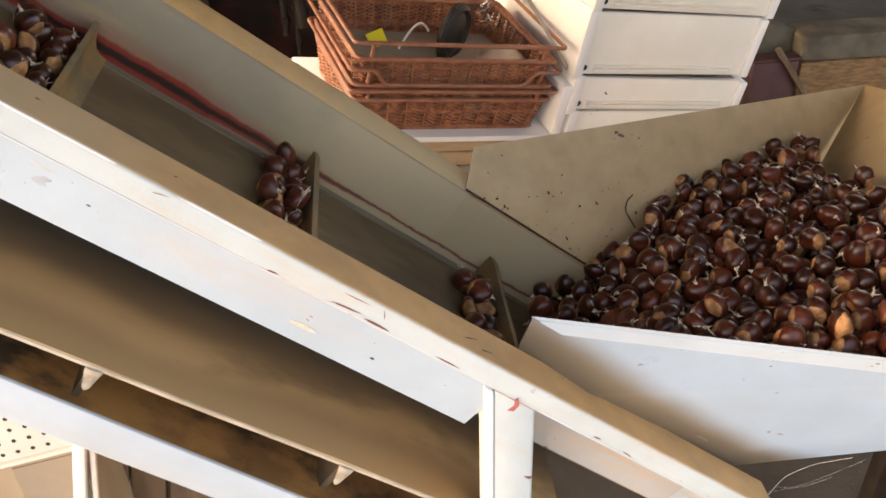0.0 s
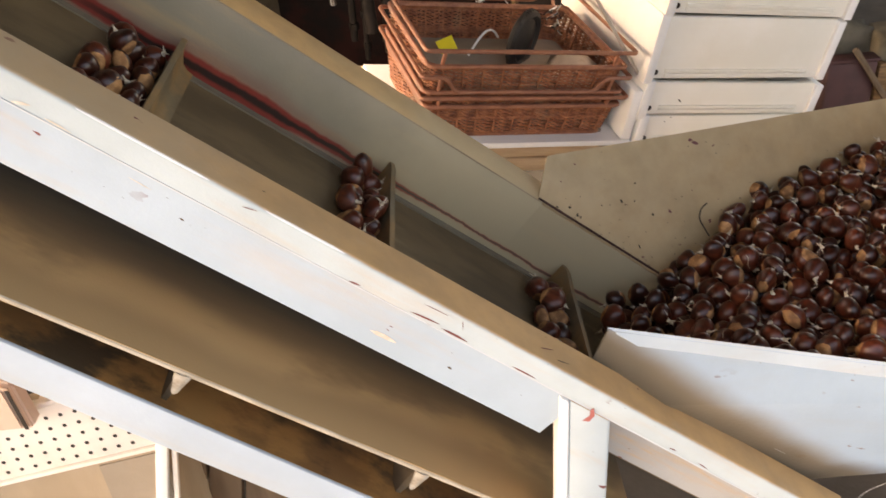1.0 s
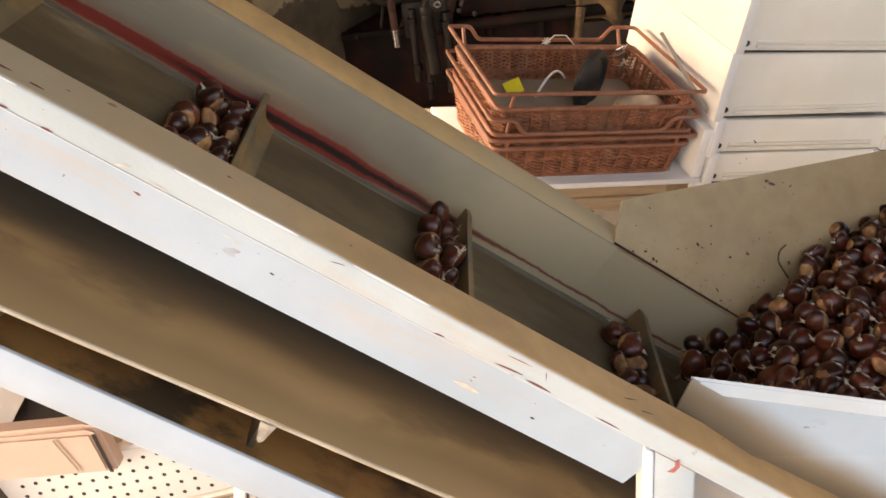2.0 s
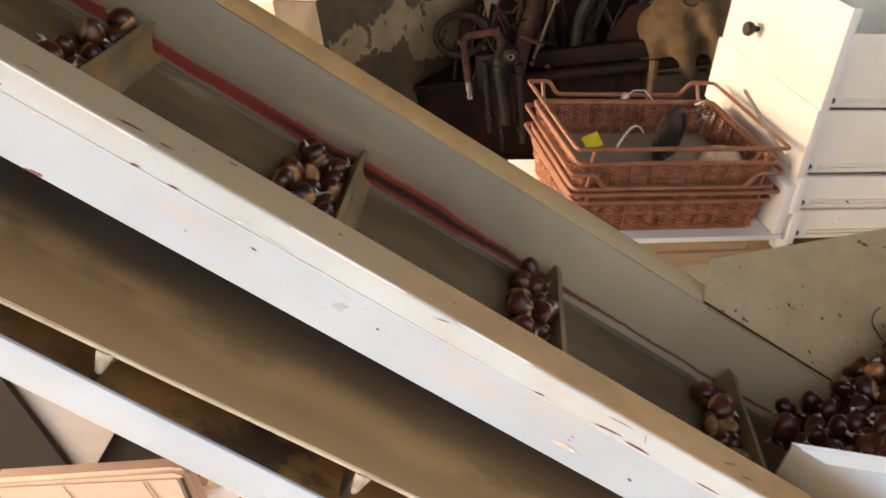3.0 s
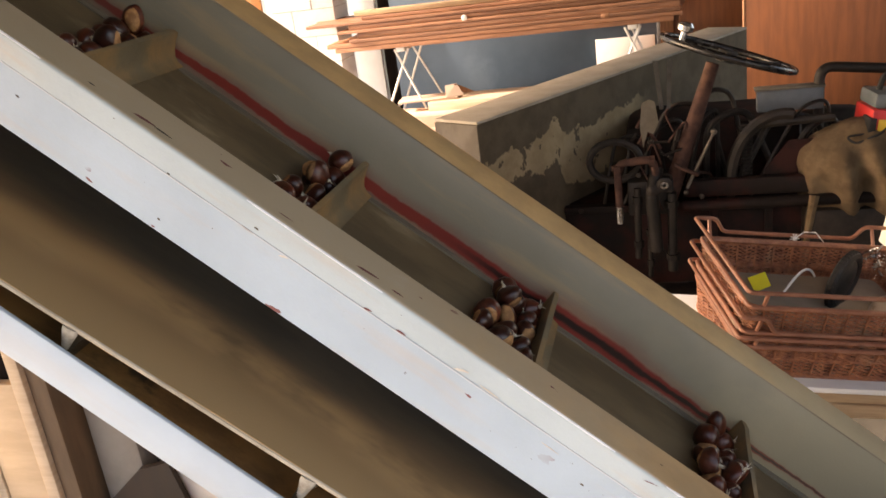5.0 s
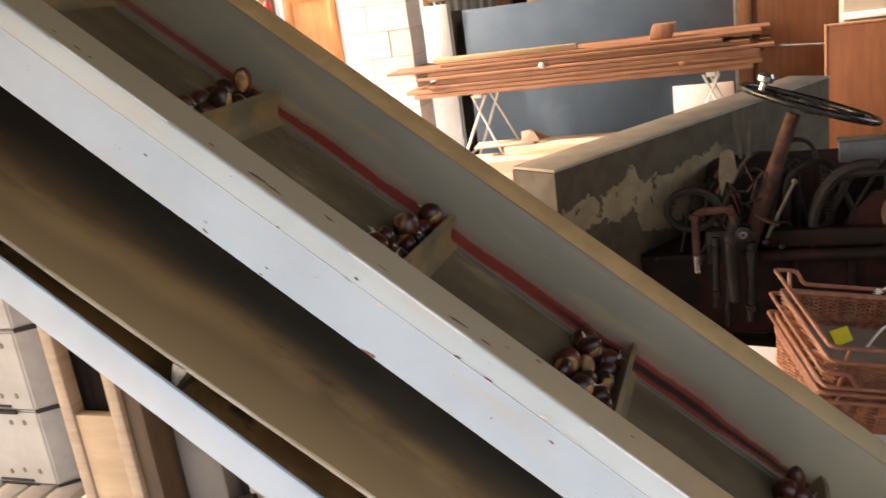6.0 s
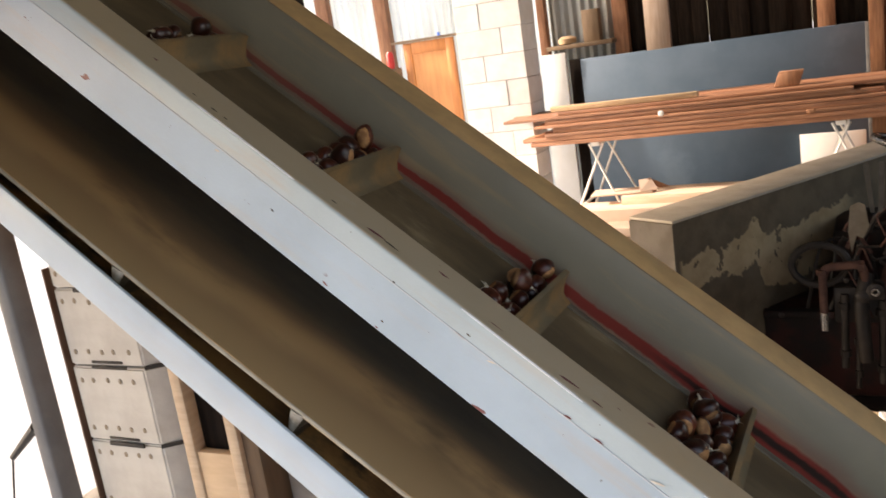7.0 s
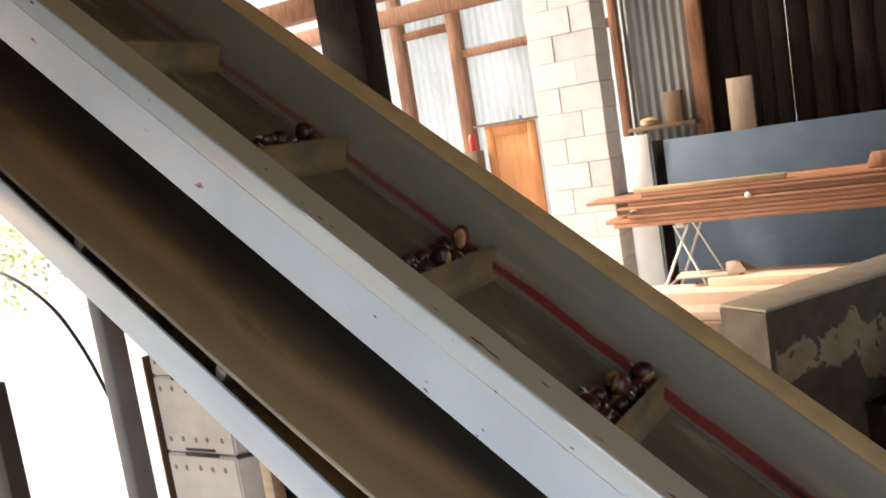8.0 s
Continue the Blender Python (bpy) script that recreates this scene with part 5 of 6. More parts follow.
for u, v in ((0.02, 0.05), (0.02, 0.34), (0.85, 0.05), (0.85, 0.34)):
    p = BF @ Vector((u, v, -0.30))
    bm = box(p.x - 0.03, p.y - 0.03, 0.0, p.x + 0.03, p.y + 0.03, p.z, 0.003)
    bmesh.ops.transform(bm, matrix=BF.inverted(), verts=bm.verts)
    part("leg", bm, WOOD_BROWN, bench)

# stones and boards behind the hopper
STONE_MAT = simple("dark_grey_slab", (0.16, 0.14, 0.105), (0.10, 0.09, 0.07), 12, 0.95, spec=0.2, grain=80, bumpy=0.6)
STRAND = simple("strand_board", (0.30, 0.17, 0.075), (0.17, 0.095, 0.045), 60, 0.8, stretch=(0.6, 1, 3))
solid("wood_beam", box(1.098, 1.405, 0.30, 1.75, 1.45, 0.616, 0.004), STRAND, "rough orange-brown timber beam behind the hopper", "beam")
def rock(x0, y0, z0, x1, y1, z1, rough, seed):
    """A rough stone slab: a box cut fine and worn by noise."""
    bm = box(x0, y0, z0, x1, y1, z1)
    bmesh.ops.subdivide_edges(bm, edges=list(bm.edges), cuts=9, use_grid_fill=True)
    mid = Vector(((x0 + x1) / 2, (y0 + y1) / 2, (z0 + z1) / 2))
    for v in bm.verts:
        q = v.co + Vector((seed, seed * 2, 0))
        d = (v.co - mid).normalized()
        v.co += d * rough * (noise.noise(q * 14) + 0.5 * noise.noise(q * 38))
    bmesh.ops.smooth_vert(bm, verts=bm.verts, factor=0.5, use_axis_x=True, use_axis_y=True, use_axis_z=True)
    return bm


solid("stone", rock(0.935, 1.47, 0.30, 1.105, 1.54, 0.690, 0.022, 3.1), STONE_MAT, "rough brown-grey rock behind the maroon case", "stone", group="stones behind the hopper", smooth=80)
solid("stone", rock(1.100, 1.41, 0.617, 1.80, 1.52, 0.682, 0.010, 7.7), STONE_MAT, "long grey stone slab lying on the timber", "stone", group="stones behind the hopper", smooth=60)
case = thing("maroon_case", "dull maroon painted metal case beside the drawers", "case", m=pose(0.968, 1.40, 0.0))
part("body", box(0.0, 0.0, 0.30, 0.122, 0.04, 0.626, 0.006), MAROON_MAT, case)
part("lid", box(-0.003, -0.003, 0.6265, 0.125, 0.043, 0.635, 0.003), MAROON_MAT, case)
solid("timber_base", box(0.86, 1.34, 0.0, 1.70, 1.70, 0.298, 0.01), WOOD_DARK, "dark timber base under the stones", "base")
solid("brown_post", box(0.950, 1.55, 0.0, 1.045, 1.63, 1.10, 0.006), WOOD_BROWN, "brown timber post behind the drawers", "post")
solid("brown_stick", tube([(1.02, 1.392, 0.665), (1.12, 1.388, 0.53)], 0.008, 6), WOOD_BROWN, "thin brown stick leaning on the timber", "stick")

# ---- old tractor ----
WHEEL_MAT = simple("glossy_black_plastic", (0.015, 0.015, 0.015), (0.022, 0.02, 0.02), 20, 0.25)
STRAP_MAT = simple("black_grey_webbing", (0.05, 0.046, 0.042), (0.032, 0.029, 0.026), 40, 0.75)
DUN_MAT = simple("dirty_dun_card", (0.15, 0.125, 0.10), (0.10, 0.085, 0.065), 12, 0.9)
tractor = thing("tractor", "old maroon tractor with greasy controls, in the dark", "tractor", m=pose(0, 2.3, 0))
bm = bmesh.new()
bm_box(bm, -0.55, 0.10, 0.30, 1.3, 0.70, 0.62, 0.03)
bm_box(bm, -0.30, 0.25, 0.62, 0.30, 0.60, 0.86, 0.03)
part("body", bm, MACHINE_RED, tractor, "grimy maroon housing")
part("foot_plate", box(-0.6, -0.25, 0.28, 1.3, 0.10, 0.31, 0.005), GREASE, tractor)
part("rail_bar", box(-0.10, 0.02, 0.655, 1.0, 0.06, 0.715, 0.008), MACHINE_RED, tractor)
part("rail_bar", tube([(-0.11, 0.0, 0.635), (0.9, 0.0, 0.64)], 0.020, 10), MACHINE_RED, tractor)
col0, col1 = Vector((-0.155, 0.02, 0.66)), Vector((-0.002, 0.05, 1.10))
part("steering_column", tube([col0, col0.lerp(col1, 0.55), col1], [0.030, 0.026, 0.022], 12), RUST, tractor, "rusty red steering column")
wm = Matrix.Translation((0.045, 0.07, 1.125)) @ Matrix.Rotation(radians(20), 4, 'Y') @ Matrix.Rotation(radians(-4), 4, 'X')
sw = part("steering_wheel", tube([(0.215 * math.cos(a), 0.215 * math.sin(a), 0) for a in [2 * math.pi * k / 40 for k in range(40)]], 0.0115, 10, closed=True), WHEEL_MAT, tractor, "glossy black steering wheel", m=wm)
for k in range(3):
    a = 2 * math.pi * k / 3 + 0.5
    part("spoke", tube([(0, 0, -0.02), (0.21 * math.cos(a), 0.21 * math.sin(a), 0)], 0.007, 6), GREASE, sw)
part("wheel_hub", lathe([(0.03, -0.03), (0.035, -0.01), (0.03, 0.008), (0.01, 0.012)], 14), BLACK_MAT, sw)
part("spinner_knob", lathe([(0.010, 0), (0.010, 0.025), (0.024, 0.030), (0.026, 0.045), (0.018, 0.056), (0.004, 0.058)], 14), CHROME, sw, "chrome spinner knob", m=Matrix.Translation((-0.16, -0.13, 0.01)))
part("lever", tube([(-0.095, -0.02, 0.705), (-0.009, -0.02, 0.885)], [0.006, 0.0045], 8), DUN_MAT, tractor)
part("lever_knob", lathe([(0.004, 0), (0.010, 0.005), (0.010, 0.014), (0.003, 0.019)], 12), DUN_MAT, tractor, m=Matrix.Translation((-0.009, -0.02, 0.882)) @ Matrix.Rotation(0.3, 4, 'Y'))
part("hydraulic_pipe", tube(rounded([(-0.318, -0.05, 0.66), (-0.318, -0.05, 0.81), (-0.20, -0.05, 0.82), (-0.19, -0.03, 0.70)], 0.03, 5), 0.013, 10), RUST, tractor, "rusty bent pipe")
part("hydraulic_pipe", tube(rounded([(-0.20, -0.06, 0.50), (-0.21, -0.06, 0.70), (-0.19, -0.02, 0.78)], 0.03, 5), 0.022, 10), GREASE, tractor)
part("pipe_nozzle", tube([(-0.318, -0.05, 0.60), (-0.318, -0.05, 0.66)], 0.013, 10), CHROME, tractor, "pale metal nozzle")
part("valve_block", box(-0.29, -0.04, 0.62, -0.14, 0.05, 0.74, 0.01), GREASE, tractor)
part("valve_cap", lathe([(0.02, 0), (0.022, 0.012), (0.012, 0.02)], 12), GREASE, tractor, m=pose(-0.205, -0.06, 0.715, 90, 0, 0))
rng = random.Random(9)
for i in range(9):
    a = Vector((-0.38 + 0.07 * i, 0.05 + rng.uniform(0, 0.1), 0.62))
    b = Vector((-0.30 + 0.07 * i + rng.uniform(-0.1, 0.1), 0.12, rng.uniform(0.85, 1.02)))
    c = b + Vector((rng.uniform(0.05, 0.16), 0.05, rng.uniform(-0.05, 0.05)))
    d = c + Vector((rng.uniform(0.0, 0.08), 0.0, -rng.uniform(0.2, 0.35)))
    part("hose", tube(rounded([a, b, c, d], 0.09, 6), rng.choice((0.006, 0.008, 0.012)), 8), GREASE, tractor)
part("belt_pulley", tube([(-0.33 + 0.085 * math.cos(a), 0.02, 0.80 + 0.068 * math.sin(a)) for a in [2 * math.pi * k / 28 for k in range(28)]], 0.013, 8, closed=True), GREASE, tractor)
part("fender", tube([(0.215 + 0.165 * math.cos(a), 0.06, 0.70 + 0.215 * math.sin(a)) for a in [math.pi * k / 18 for k in range(8, 20)]], 0.020, 8), GREASE, tractor, "dark greasy fender hoop")
part("seat_plate", plate([(0.150, 0.062, 0.70), (0.160, 0.062, 0.735), (0.235, 0.062, 0.826), (0.40, 0.062, 0.826), (0.40, 0.062, 0.70)], 0.006), MACHINE_RED, tractor)
for i in range(16):
    a = Vector((rng.uniform(-0.26, -0.05), rng.uniform(-0.03, 0.08), rng.uniform(0.70, 0.92)))
    b = a + Vector((rng.uniform(-0.06, 0.08), rng.uniform(-0.02, 0.04), rng.uniform(-0.05, 0.10)))
    c = b + Vector((rng.uniform(-0.04, 0.07), 0.0, rng.uniform(-0.12, 0.04)))
    part("linkage", tube(rounded([a, b, c], 0.03, 4), rng.uniform(0.003, 0.009), 6), rng.choice((GREASE, GREASE, RUST)), tractor)
for k in range(5):
    part("bolt", lathe([(0.009, 0), (0.009, 0.006), (0.005, 0.008)], 6), rng.choice((GREASE, DUN_MAT)), tractor, m=pose(-0.25 + 0.05 * k, -0.065, 0.66 + rng.uniform(0, 0.12), 90, 0, 0))
part("coil_spring", tube([(0.10 + 0.02 * math.cos(k * 0.8), 0.08 + 0.02 * math.sin(k * 0.8), 0.70 + 0.0016 * k) for k in range(120)], 0.003, 5), GREASE, tractor)
part("control_card", plate([(-0.230, -0.06, 1.008), (-0.205, -0.058, 1.020), (-0.188, -0.06, 1.012), (-0.178, -0.062, 0.945), (-0.196, -0.06, 0.905), (-0.214, -0.06, 0.915), (-0.230, -0.06, 0.862), (-0.238, -0.06, 0.93)], 0.004), DUN_MAT, tractor, "dirty pale card")
for x0, x1 in ((-0.190, -0.174), (-0.146, -0.152)):
    part("strap", plate([(x0, -0.05, 1.14), (x0 + 0.016, -0.05, 1.14), (x1 + 0.013, -0.055, 0.985), (x1, -0.055, 0.985)], 0.003), STRAP_MAT, tractor)
# couplings, uprights and bosses on the greasy control gear
for x, z0, z1, r in ((-0.262, 0.47, 0.72, 0.012), (-0.150, 0.42, 0.70, 0.016), (-0.225, 0.40, 0.60, 0.009)):
    part("upright_rod", tube([(x, -0.045, z0), (x + 0.006, -0.045, z1)], r, 10), GREASE, tractor)
    for z in (z0 + 0.05, z1 - 0.04):
        part("coupling", lathe([(r * 0.9, -0.012), (r * 1.45, -0.011), (r * 1.45, 0.011), (r * 0.9, 0.012)], 6), GREASE, tractor, m=pose(x + 0.003, -0.045, z))
for x, z in ((-0.318, 0.795), (-0.205, 0.812), (-0.204, 0.66)):
    part("coupling", lathe([(0.012, -0.010), (0.020, -0.009), (0.020, 0.009), (0.012, 0.010)], 6), RUST, tractor, m=pose(x, -0.05, z, 0, 90 if z > 0.8 else 0, 0))
part("boss", lathe([(0.026, 0), (0.026, 0.010), (0.015, 0.014), (0.013, 0.009), (0.004, 0.009)], 14), GREASE, tractor, m=pose(-0.168, -0.062, 0.735, 90, 0, 0))
part("boss_washer", lathe([(0.0125, 0.0145), (0.0125, 0.016), (0.006, 0.016), (0.006, 0.0145)], 12), CHROME, tractor, "worn bright washer", m=pose(-0.168, -0.062, 0.735, 90, 0, 0))
for x in (-0.02, 0.16, 0.34):
    part("housing_rib", box(x, 0.075, 0.34, x + 0.025, 0.099, 0.60, 0.004), MACHINE_RED, tractor)
part("housing_flange", box(-0.52, 0.06, 0.60, 0.98, 0.099, 0.625, 0.004), MACHINE_RED, tractor)
for k in range(8):
    part("bolt", lathe([(0.010, 0), (0.010, 0.006), (0.006, 0.009)], 6), GREASE, tractor, m=pose(-0.46 + 0.13 * k, 0.0595, 0.6125, 90, 0, 0))
part("grey_hood", box(0.145, 0.20, 0.890, 0.357, 0.23, 0.964, 0.006), simple("blue_grey_hood", (0.15, 0.17, 0.19), (0.11, 0.125, 0.14), 8, 0.5), tractor, "worn blue-grey metal hood")
part("hood_edge", box(0.138, 0.19, 0.9645, 0.362, 0.24, 0.974, 0.003), DUN_MAT, tractor)
part("exhaust", tube(rounded([(0.345, 0.22, 0.80), (0.345, 0.22, 1.03), (0.60, 0.22, 1.00)], 0.05, 6), 0.017, 12), GREASE, tractor, "dark bent exhaust pipe")
part("bracket_bar", tube([(0.12, 0.06, 0.885), (0.37, 0.06, 0.895)], 0.014, 8), GREASE, tractor)
part("seat_support", box(0.28, 0.0, 0.31, 0.78, 0.35, 0.60, 0.02), GREASE, tractor)
tm = tube([(0.5 + 0.26 * math.cos(a), 0.85, 0.38 + 0.26 * math.sin(a)) for a in [2 * math.pi * k / 36 for k in range(36)]], 0.11, 10, closed=True)
part("rear_tyre", tm, BLACK_MAT, tractor, "black rubber tyre")
part("tyre_foot", box(-0.5, 0.2, 0.0, -0.3, 0.6, 0.30, 0.02), GREASE, tractor)
part("tyre_foot", box(1.0, 0.2, 0.0, 1.2, 0.6, 0.30, 0.02), GREASE, tractor)

# burlap over the seat
bm = bmesh.new()
bmesh.ops.create_uvsphere(bm, u_segments=64, v_segments=40, radius=1.0)
noise.seed_set(3)
for v in bm.verts:
    d = v.co.copy()
    k = 1 + 0.16 * noise.noise(d * 1.6) + 0.07 * noise.noise(d * 4.5) + 0.035 * noise.noise(Vector((d.x * 14, d.y * 9, d.z * 5)))
    fold = (0.045 * math.sin(d.x * 11 + d.z * 3.0) + 0.03 * noise.noise(d * 5.0)) * max(0, -d.y) * (1 - max(0, d.z)) - 0.03 * math.exp(-((d.x + 0.45 + 0.3 * d.z) / 0.10) ** 2) * max(0, -d.y)
    v.co = Vector((d.x * 0.20 * k, d.y * (0.15 + fold), d.z * 0.165 * k if d.z > 0 else d.z * (0.185 + 0.02 * noise.noise(Vector((d.x * 5, d.y * 3, 1.0))) + 0.05 * max(0.0, -d.x - 0.3))))
solid("burlap_sack", bm, SACK_MAT, "brown burlap sack draped over the tractor seat", "sack", m=pose(0.46, 2.40, 0.715, 8, 4, 8), smooth=80)
solid("sack_tie", tube([(0.30, 2.27, 0.66), (0.27, 2.22, 0.52), (0.275, 2.24, 0.36)], [0.016, 0.010, 0.008], 8), SACK_MAT, "twisted brown rope hanging from the sack", "rope")

charger = thing("battery_charger", "red and yellow battery charger with a grey top", "battery charger", m=pose(0.538, 2.38, 0.824, 0, 7, 8))
part("case", box(-0.085, -0.06, 0.0, 0.12, 0.10, 0.085, 0.008), CASE_RED, charger)
part("front_plate", box(-0.065, -0.064, 0.018, 0.10, -0.0605, 0.055, 0.002), CASE_YELLOW, charger, "yellow front plate")
part("case_top", box(-0.08, -0.05, 0.0855, 0.115, 0.095, 0.135, 0.012), CASE_GREY, charger)
part("handle", tube(rounded([(-0.05, 0.02, 0.13), (-0.04, 0.02, 0.19), (0.08, 0.02, 0.19), (0.09, 0.02, 0.13)], 0.03, 4), 0.010, 8), BLACK_MAT, charger)
part("corner", box(-0.093, -0.066, -0.002, -0.070, 0.0, 0.06, 0.004), BLACK_MAT, charger)
part("lead", tube(rounded([(0.0, -0.066, 0.10), (-0.05, -0.08, 0.02), (-0.13, -0.08, -0.02), (-0.16, -0.07, 0.0), (-0.10, -0.06, 0.01), (0.0, -0.07, -0.01)], 0.03, 5), 0.004, 6), BLACK_MAT, charger, "black lead")

# ---- under and beside the conveyor ----
def poly_crate(x, y, z, rng):
    """A grey foam crate with a chamfered corner, handle slots across the joint and rows of dimples."""
    c = thing("grey_crate", "stained grey polystyrene crate with slot handles, stacked", "crate", m=pose(x, y, z, 0, 0, rng.uniform(-0.8, 0.8)), group="stacked crates")
    w, ch, d, h = 0.196, 0.070, 0.36, 0.161
    out = [(0.0, 0.0), (w, 0.0), (w + ch, ch * 0.9), (w + ch, d), (0.0, d)]
    bm = bmesh.new()
    lo = [bm.verts.new((a, b, 0.0015)) for a, b in out]
    hi = [bm.verts.new((a, b, h - 0.0015)) for a, b in out]
    bm.faces.new(lo[::-1])
    bm.faces.new(hi)
    for k in range(5):
        bm.faces.new((lo[k], lo[(k + 1) % 5], hi[(k + 1) % 5], hi[k]))
    bmesh.ops.recalc_face_normals(bm, faces=bm.faces)
    bmesh.ops.bevel(bm, geom=list(bm.edges), offset=0.0035, segments=2, affect='EDGES')
    part("body", bm, CRATE_GREY, c)
    part("handle_slot", box(0.060, -0.0022, 0.006, 0.142, 0.002, 0.0115, 0.001), CRATE_DARK, c, "dark handle slot")
    part("handle_slot", box(0.056, -0.0022, -0.008, 0.150, 0.002, 0.0005, 0.001), CRATE_DARK, c, "dark handle slot")
    part("corner_slot", plate([(w + 0.002, -0.001, -0.004), (w + ch - 0.006, ch * 0.9 - 0.010, -0.004), (w + ch - 0.006, ch * 0.9 - 0.010, 0.004), (w + 0.002, -0.001, 0.004)], 0.002), CRATE_DARK, c)
    for zz in (0.028, h - 0.028):
        for k in range(5):
            bm = lathe([(0.0045, 0), (0.0045, 0.0008), (0.003, 0.0012)], 8)
            bmesh.ops.transform(bm, matrix=Matrix.Diagonal((1, 1.3, 1, 1)), verts=bm.verts)
            part("dimple", bm, DIMPLE_MAT, c, m=pose(0.018 + k * 0.036 + rng.uniform(-0.003, 0.003), 0.0, zz + rng.uniform(-0.003, 0.003), 90, 0, 0))
    return c


DIMPLE_MAT = simple("brown_dimple", (0.27, 0.22, 0.16), (0.22, 0.17, 0.12), 60, 0.9)
rng = random.Random(3)
for k in range(4):
    poly_crate(-1.597 + rng.uniform(-0.003, 0.003), 0.47 + rng.uniform(-0.003, 0.003), 0.835 + 0.1611 * k, rng)
SLAT_PALE = simple("pale_grey_slat", (0.56, 0.52, 0.47), (0.47, 0.43, 0.38), 7, 0.8, stretch=(4, 0.6, 4), grain=120, random_tint=0.2)
pallet = thing("pallet_stand", "pale slatted pallet stand under the grey crates", "stand")
for k in range(6):
    part("slat", box(-1.72 + 0.063 * k, 0.385, 0.815, -1.72 + 0.063 * k + 0.055, 0.86, 0.8335, 0.003), SLAT_PALE, pallet)
part("bearer", box(-1.715, 0.40, 0.735, -1.35, 0.45, 0.8145, 0.003), SLAT_PALE, pallet)
part("bearer", box(-1.715, 0.79, 0.735, -1.35, 0.84, 0.8145, 0.003), SLAT_PALE, pallet)
for px, py in ((-1.71, 0.41), (-1.40, 0.41), (-1.71, 0.80), (-1.40, 0.80)):
    part("leg", box(px, py, 0.0, px + 0.04, py + 0.035, 0.7345, 0.003), SLAT_PALE, pallet)
WOOD_SLAT = simple("dark_red_slat", (0.10, 0.05, 0.03), (0.065, 0.032, 0.02), 8, 0.75, stretch=(5, 5, 0.6))
solid("upright_slat", box(-1.6075, 0.462, 0.834, -1.6025, 0.485, 1.36, 0.001), WOOD_SLAT, "thin brown wooden slat beside the crates", "slat")

RACK_PLY = simple("pale_tan_ply", (0.64, 0.47, 0.31), (0.55, 0.395, 0.25), 6, 0.7, stretch=(1, 1, 5), grain=150)
WOOD_PINK = simple("pale_pinkish_batten", (0.54, 0.42, 0.30), (0.46, 0.345, 0.24), 8, 0.7, stretch=(1, 1, 12), grain=120)
SHEET_WHITE = simple("pale_grey_sheet", (0.60, 0.57, 0.53), (0.50, 0.47, 0.43), 4, 0.7)
rack = thing("wooden_rack", "pale wooden rack with brown plywood sides", "rack", m=pose(0, 0.44, 0))
part("upright", box(-1.312, 0, 0.0, -1.288, 0.03, 1.20, 0.002), WOOD_PINK, rack)
part("upright", box(-1.204, 0, 0.0, -1.180, 0.03, 1.16, 0.002), WOOD_PINK, rack)
part("front_board", box(-1.2875, 0.004, 0.0, -1.2045, 0.024, 1.005, 0.002), RACK_PLY, rack)
part("side_panel", box(-1.1795, 0.010, 0.0, -1.145, 0.40, 1.12, 0.002), simple("brown_ply_side", (0.105, 0.066, 0.038), (0.15, 0.095, 0.056), 6, 0.75, stretch=(4, 4, 0.7)), rack, "brown plywood side")
# dark sheet added for the shade in the hollow between the uprights
part("back_panel", box(-1.330, 0.031, 0.0, -1.2045, 0.036, 1.15, 0.001), WOOD_DARK, rack)

solid("pale_sack", box(-1.140, 0.50, 0.0, -1.046, 0.70, 1.0, 0.015), SACK_WHITE, "pale grey cloth sack standing behind the rack", "sack")
DARK_WOOD = simple("dark_red_brown_board", (0.022, 0.0145, 0.010), (0.035, 0.022, 0.015), 6, 0.75, stretch=(4, 4, 0.7), grain=90)
bm = plate([(-1.135, 0.485, 0.0), (-0.80, 0.485, 0.0), (-0.925, 0.485, 0.585), (-0.986, 0.485, 0.832), (-1.046, 0.485, 0.815), (-1.135, 0.485, 0.735)], -0.012)
solid("dark_board", bm, DARK_WOOD, "dark red-brown board with a slanting edge", "board")
bm = plate([(-1.0, 0.502, 0.0), (-0.91, 0.502, 0.0), (-0.902, 0.502, 0.583), (-0.76, 0.504, 0.757), (-0.76, 0.504, 0.95), (-1.0, 0.502, 0.95)], -0.010)
solid("leaning_sheet", bm, SHEET_WHITE, "pale grey sheet standing among dark boards", "sheet")
solid("dark_board", box(-1.04, 0.53, 0.0, -0.60, 0.56, 0.92, 0.004), DARK_WOOD, "dark red-brown board standing upright", "board")

carton = thing("cardboard_box", "pinkish tan cardboard box with a taped flap", "carton", m=pose(-0.88, 0.262, 0.699))
bm = plate([(0.0, 0.0, 0.0), (0.296, 0.0, 0.006), (0.290, 0.0, 0.086), (0.275, 0.0, 0.094), (0.0, 0.0, 0.088)], -0.030)
bmesh.ops.bevel(bm, geom=list(bm.edges), offset=0.006, segments=3, affect='EDGES')
part("body", bm, CARD_MAT, carton)
part("flap", plate([(0.010, -0.002, 0.012), (0.282, -0.002, 0.016), (0.277, -0.002, 0.080), (0.010, -0.002, 0.078)], 0.0015), CARD_MAT, carton)
for q in (0.125, 0.242, 0.248):
    part("crease", plate([(q, -0.0045, 0.020), (q + 0.002, -0.0045, 0.020), (q - 0.014, -0.0045, 0.078), (q - 0.016, -0.0045, 0.078)], 0.0008), WOOD_PINK, carton)
part("tape", plate([(0.286, -0.003, 0.012), (0.291, -0.003, 0.012), (0.287, -0.003, 0.082), (0.282, -0.003, 0.082)], 0.001), DARK_WOOD, carton, "dark torn tape edge")
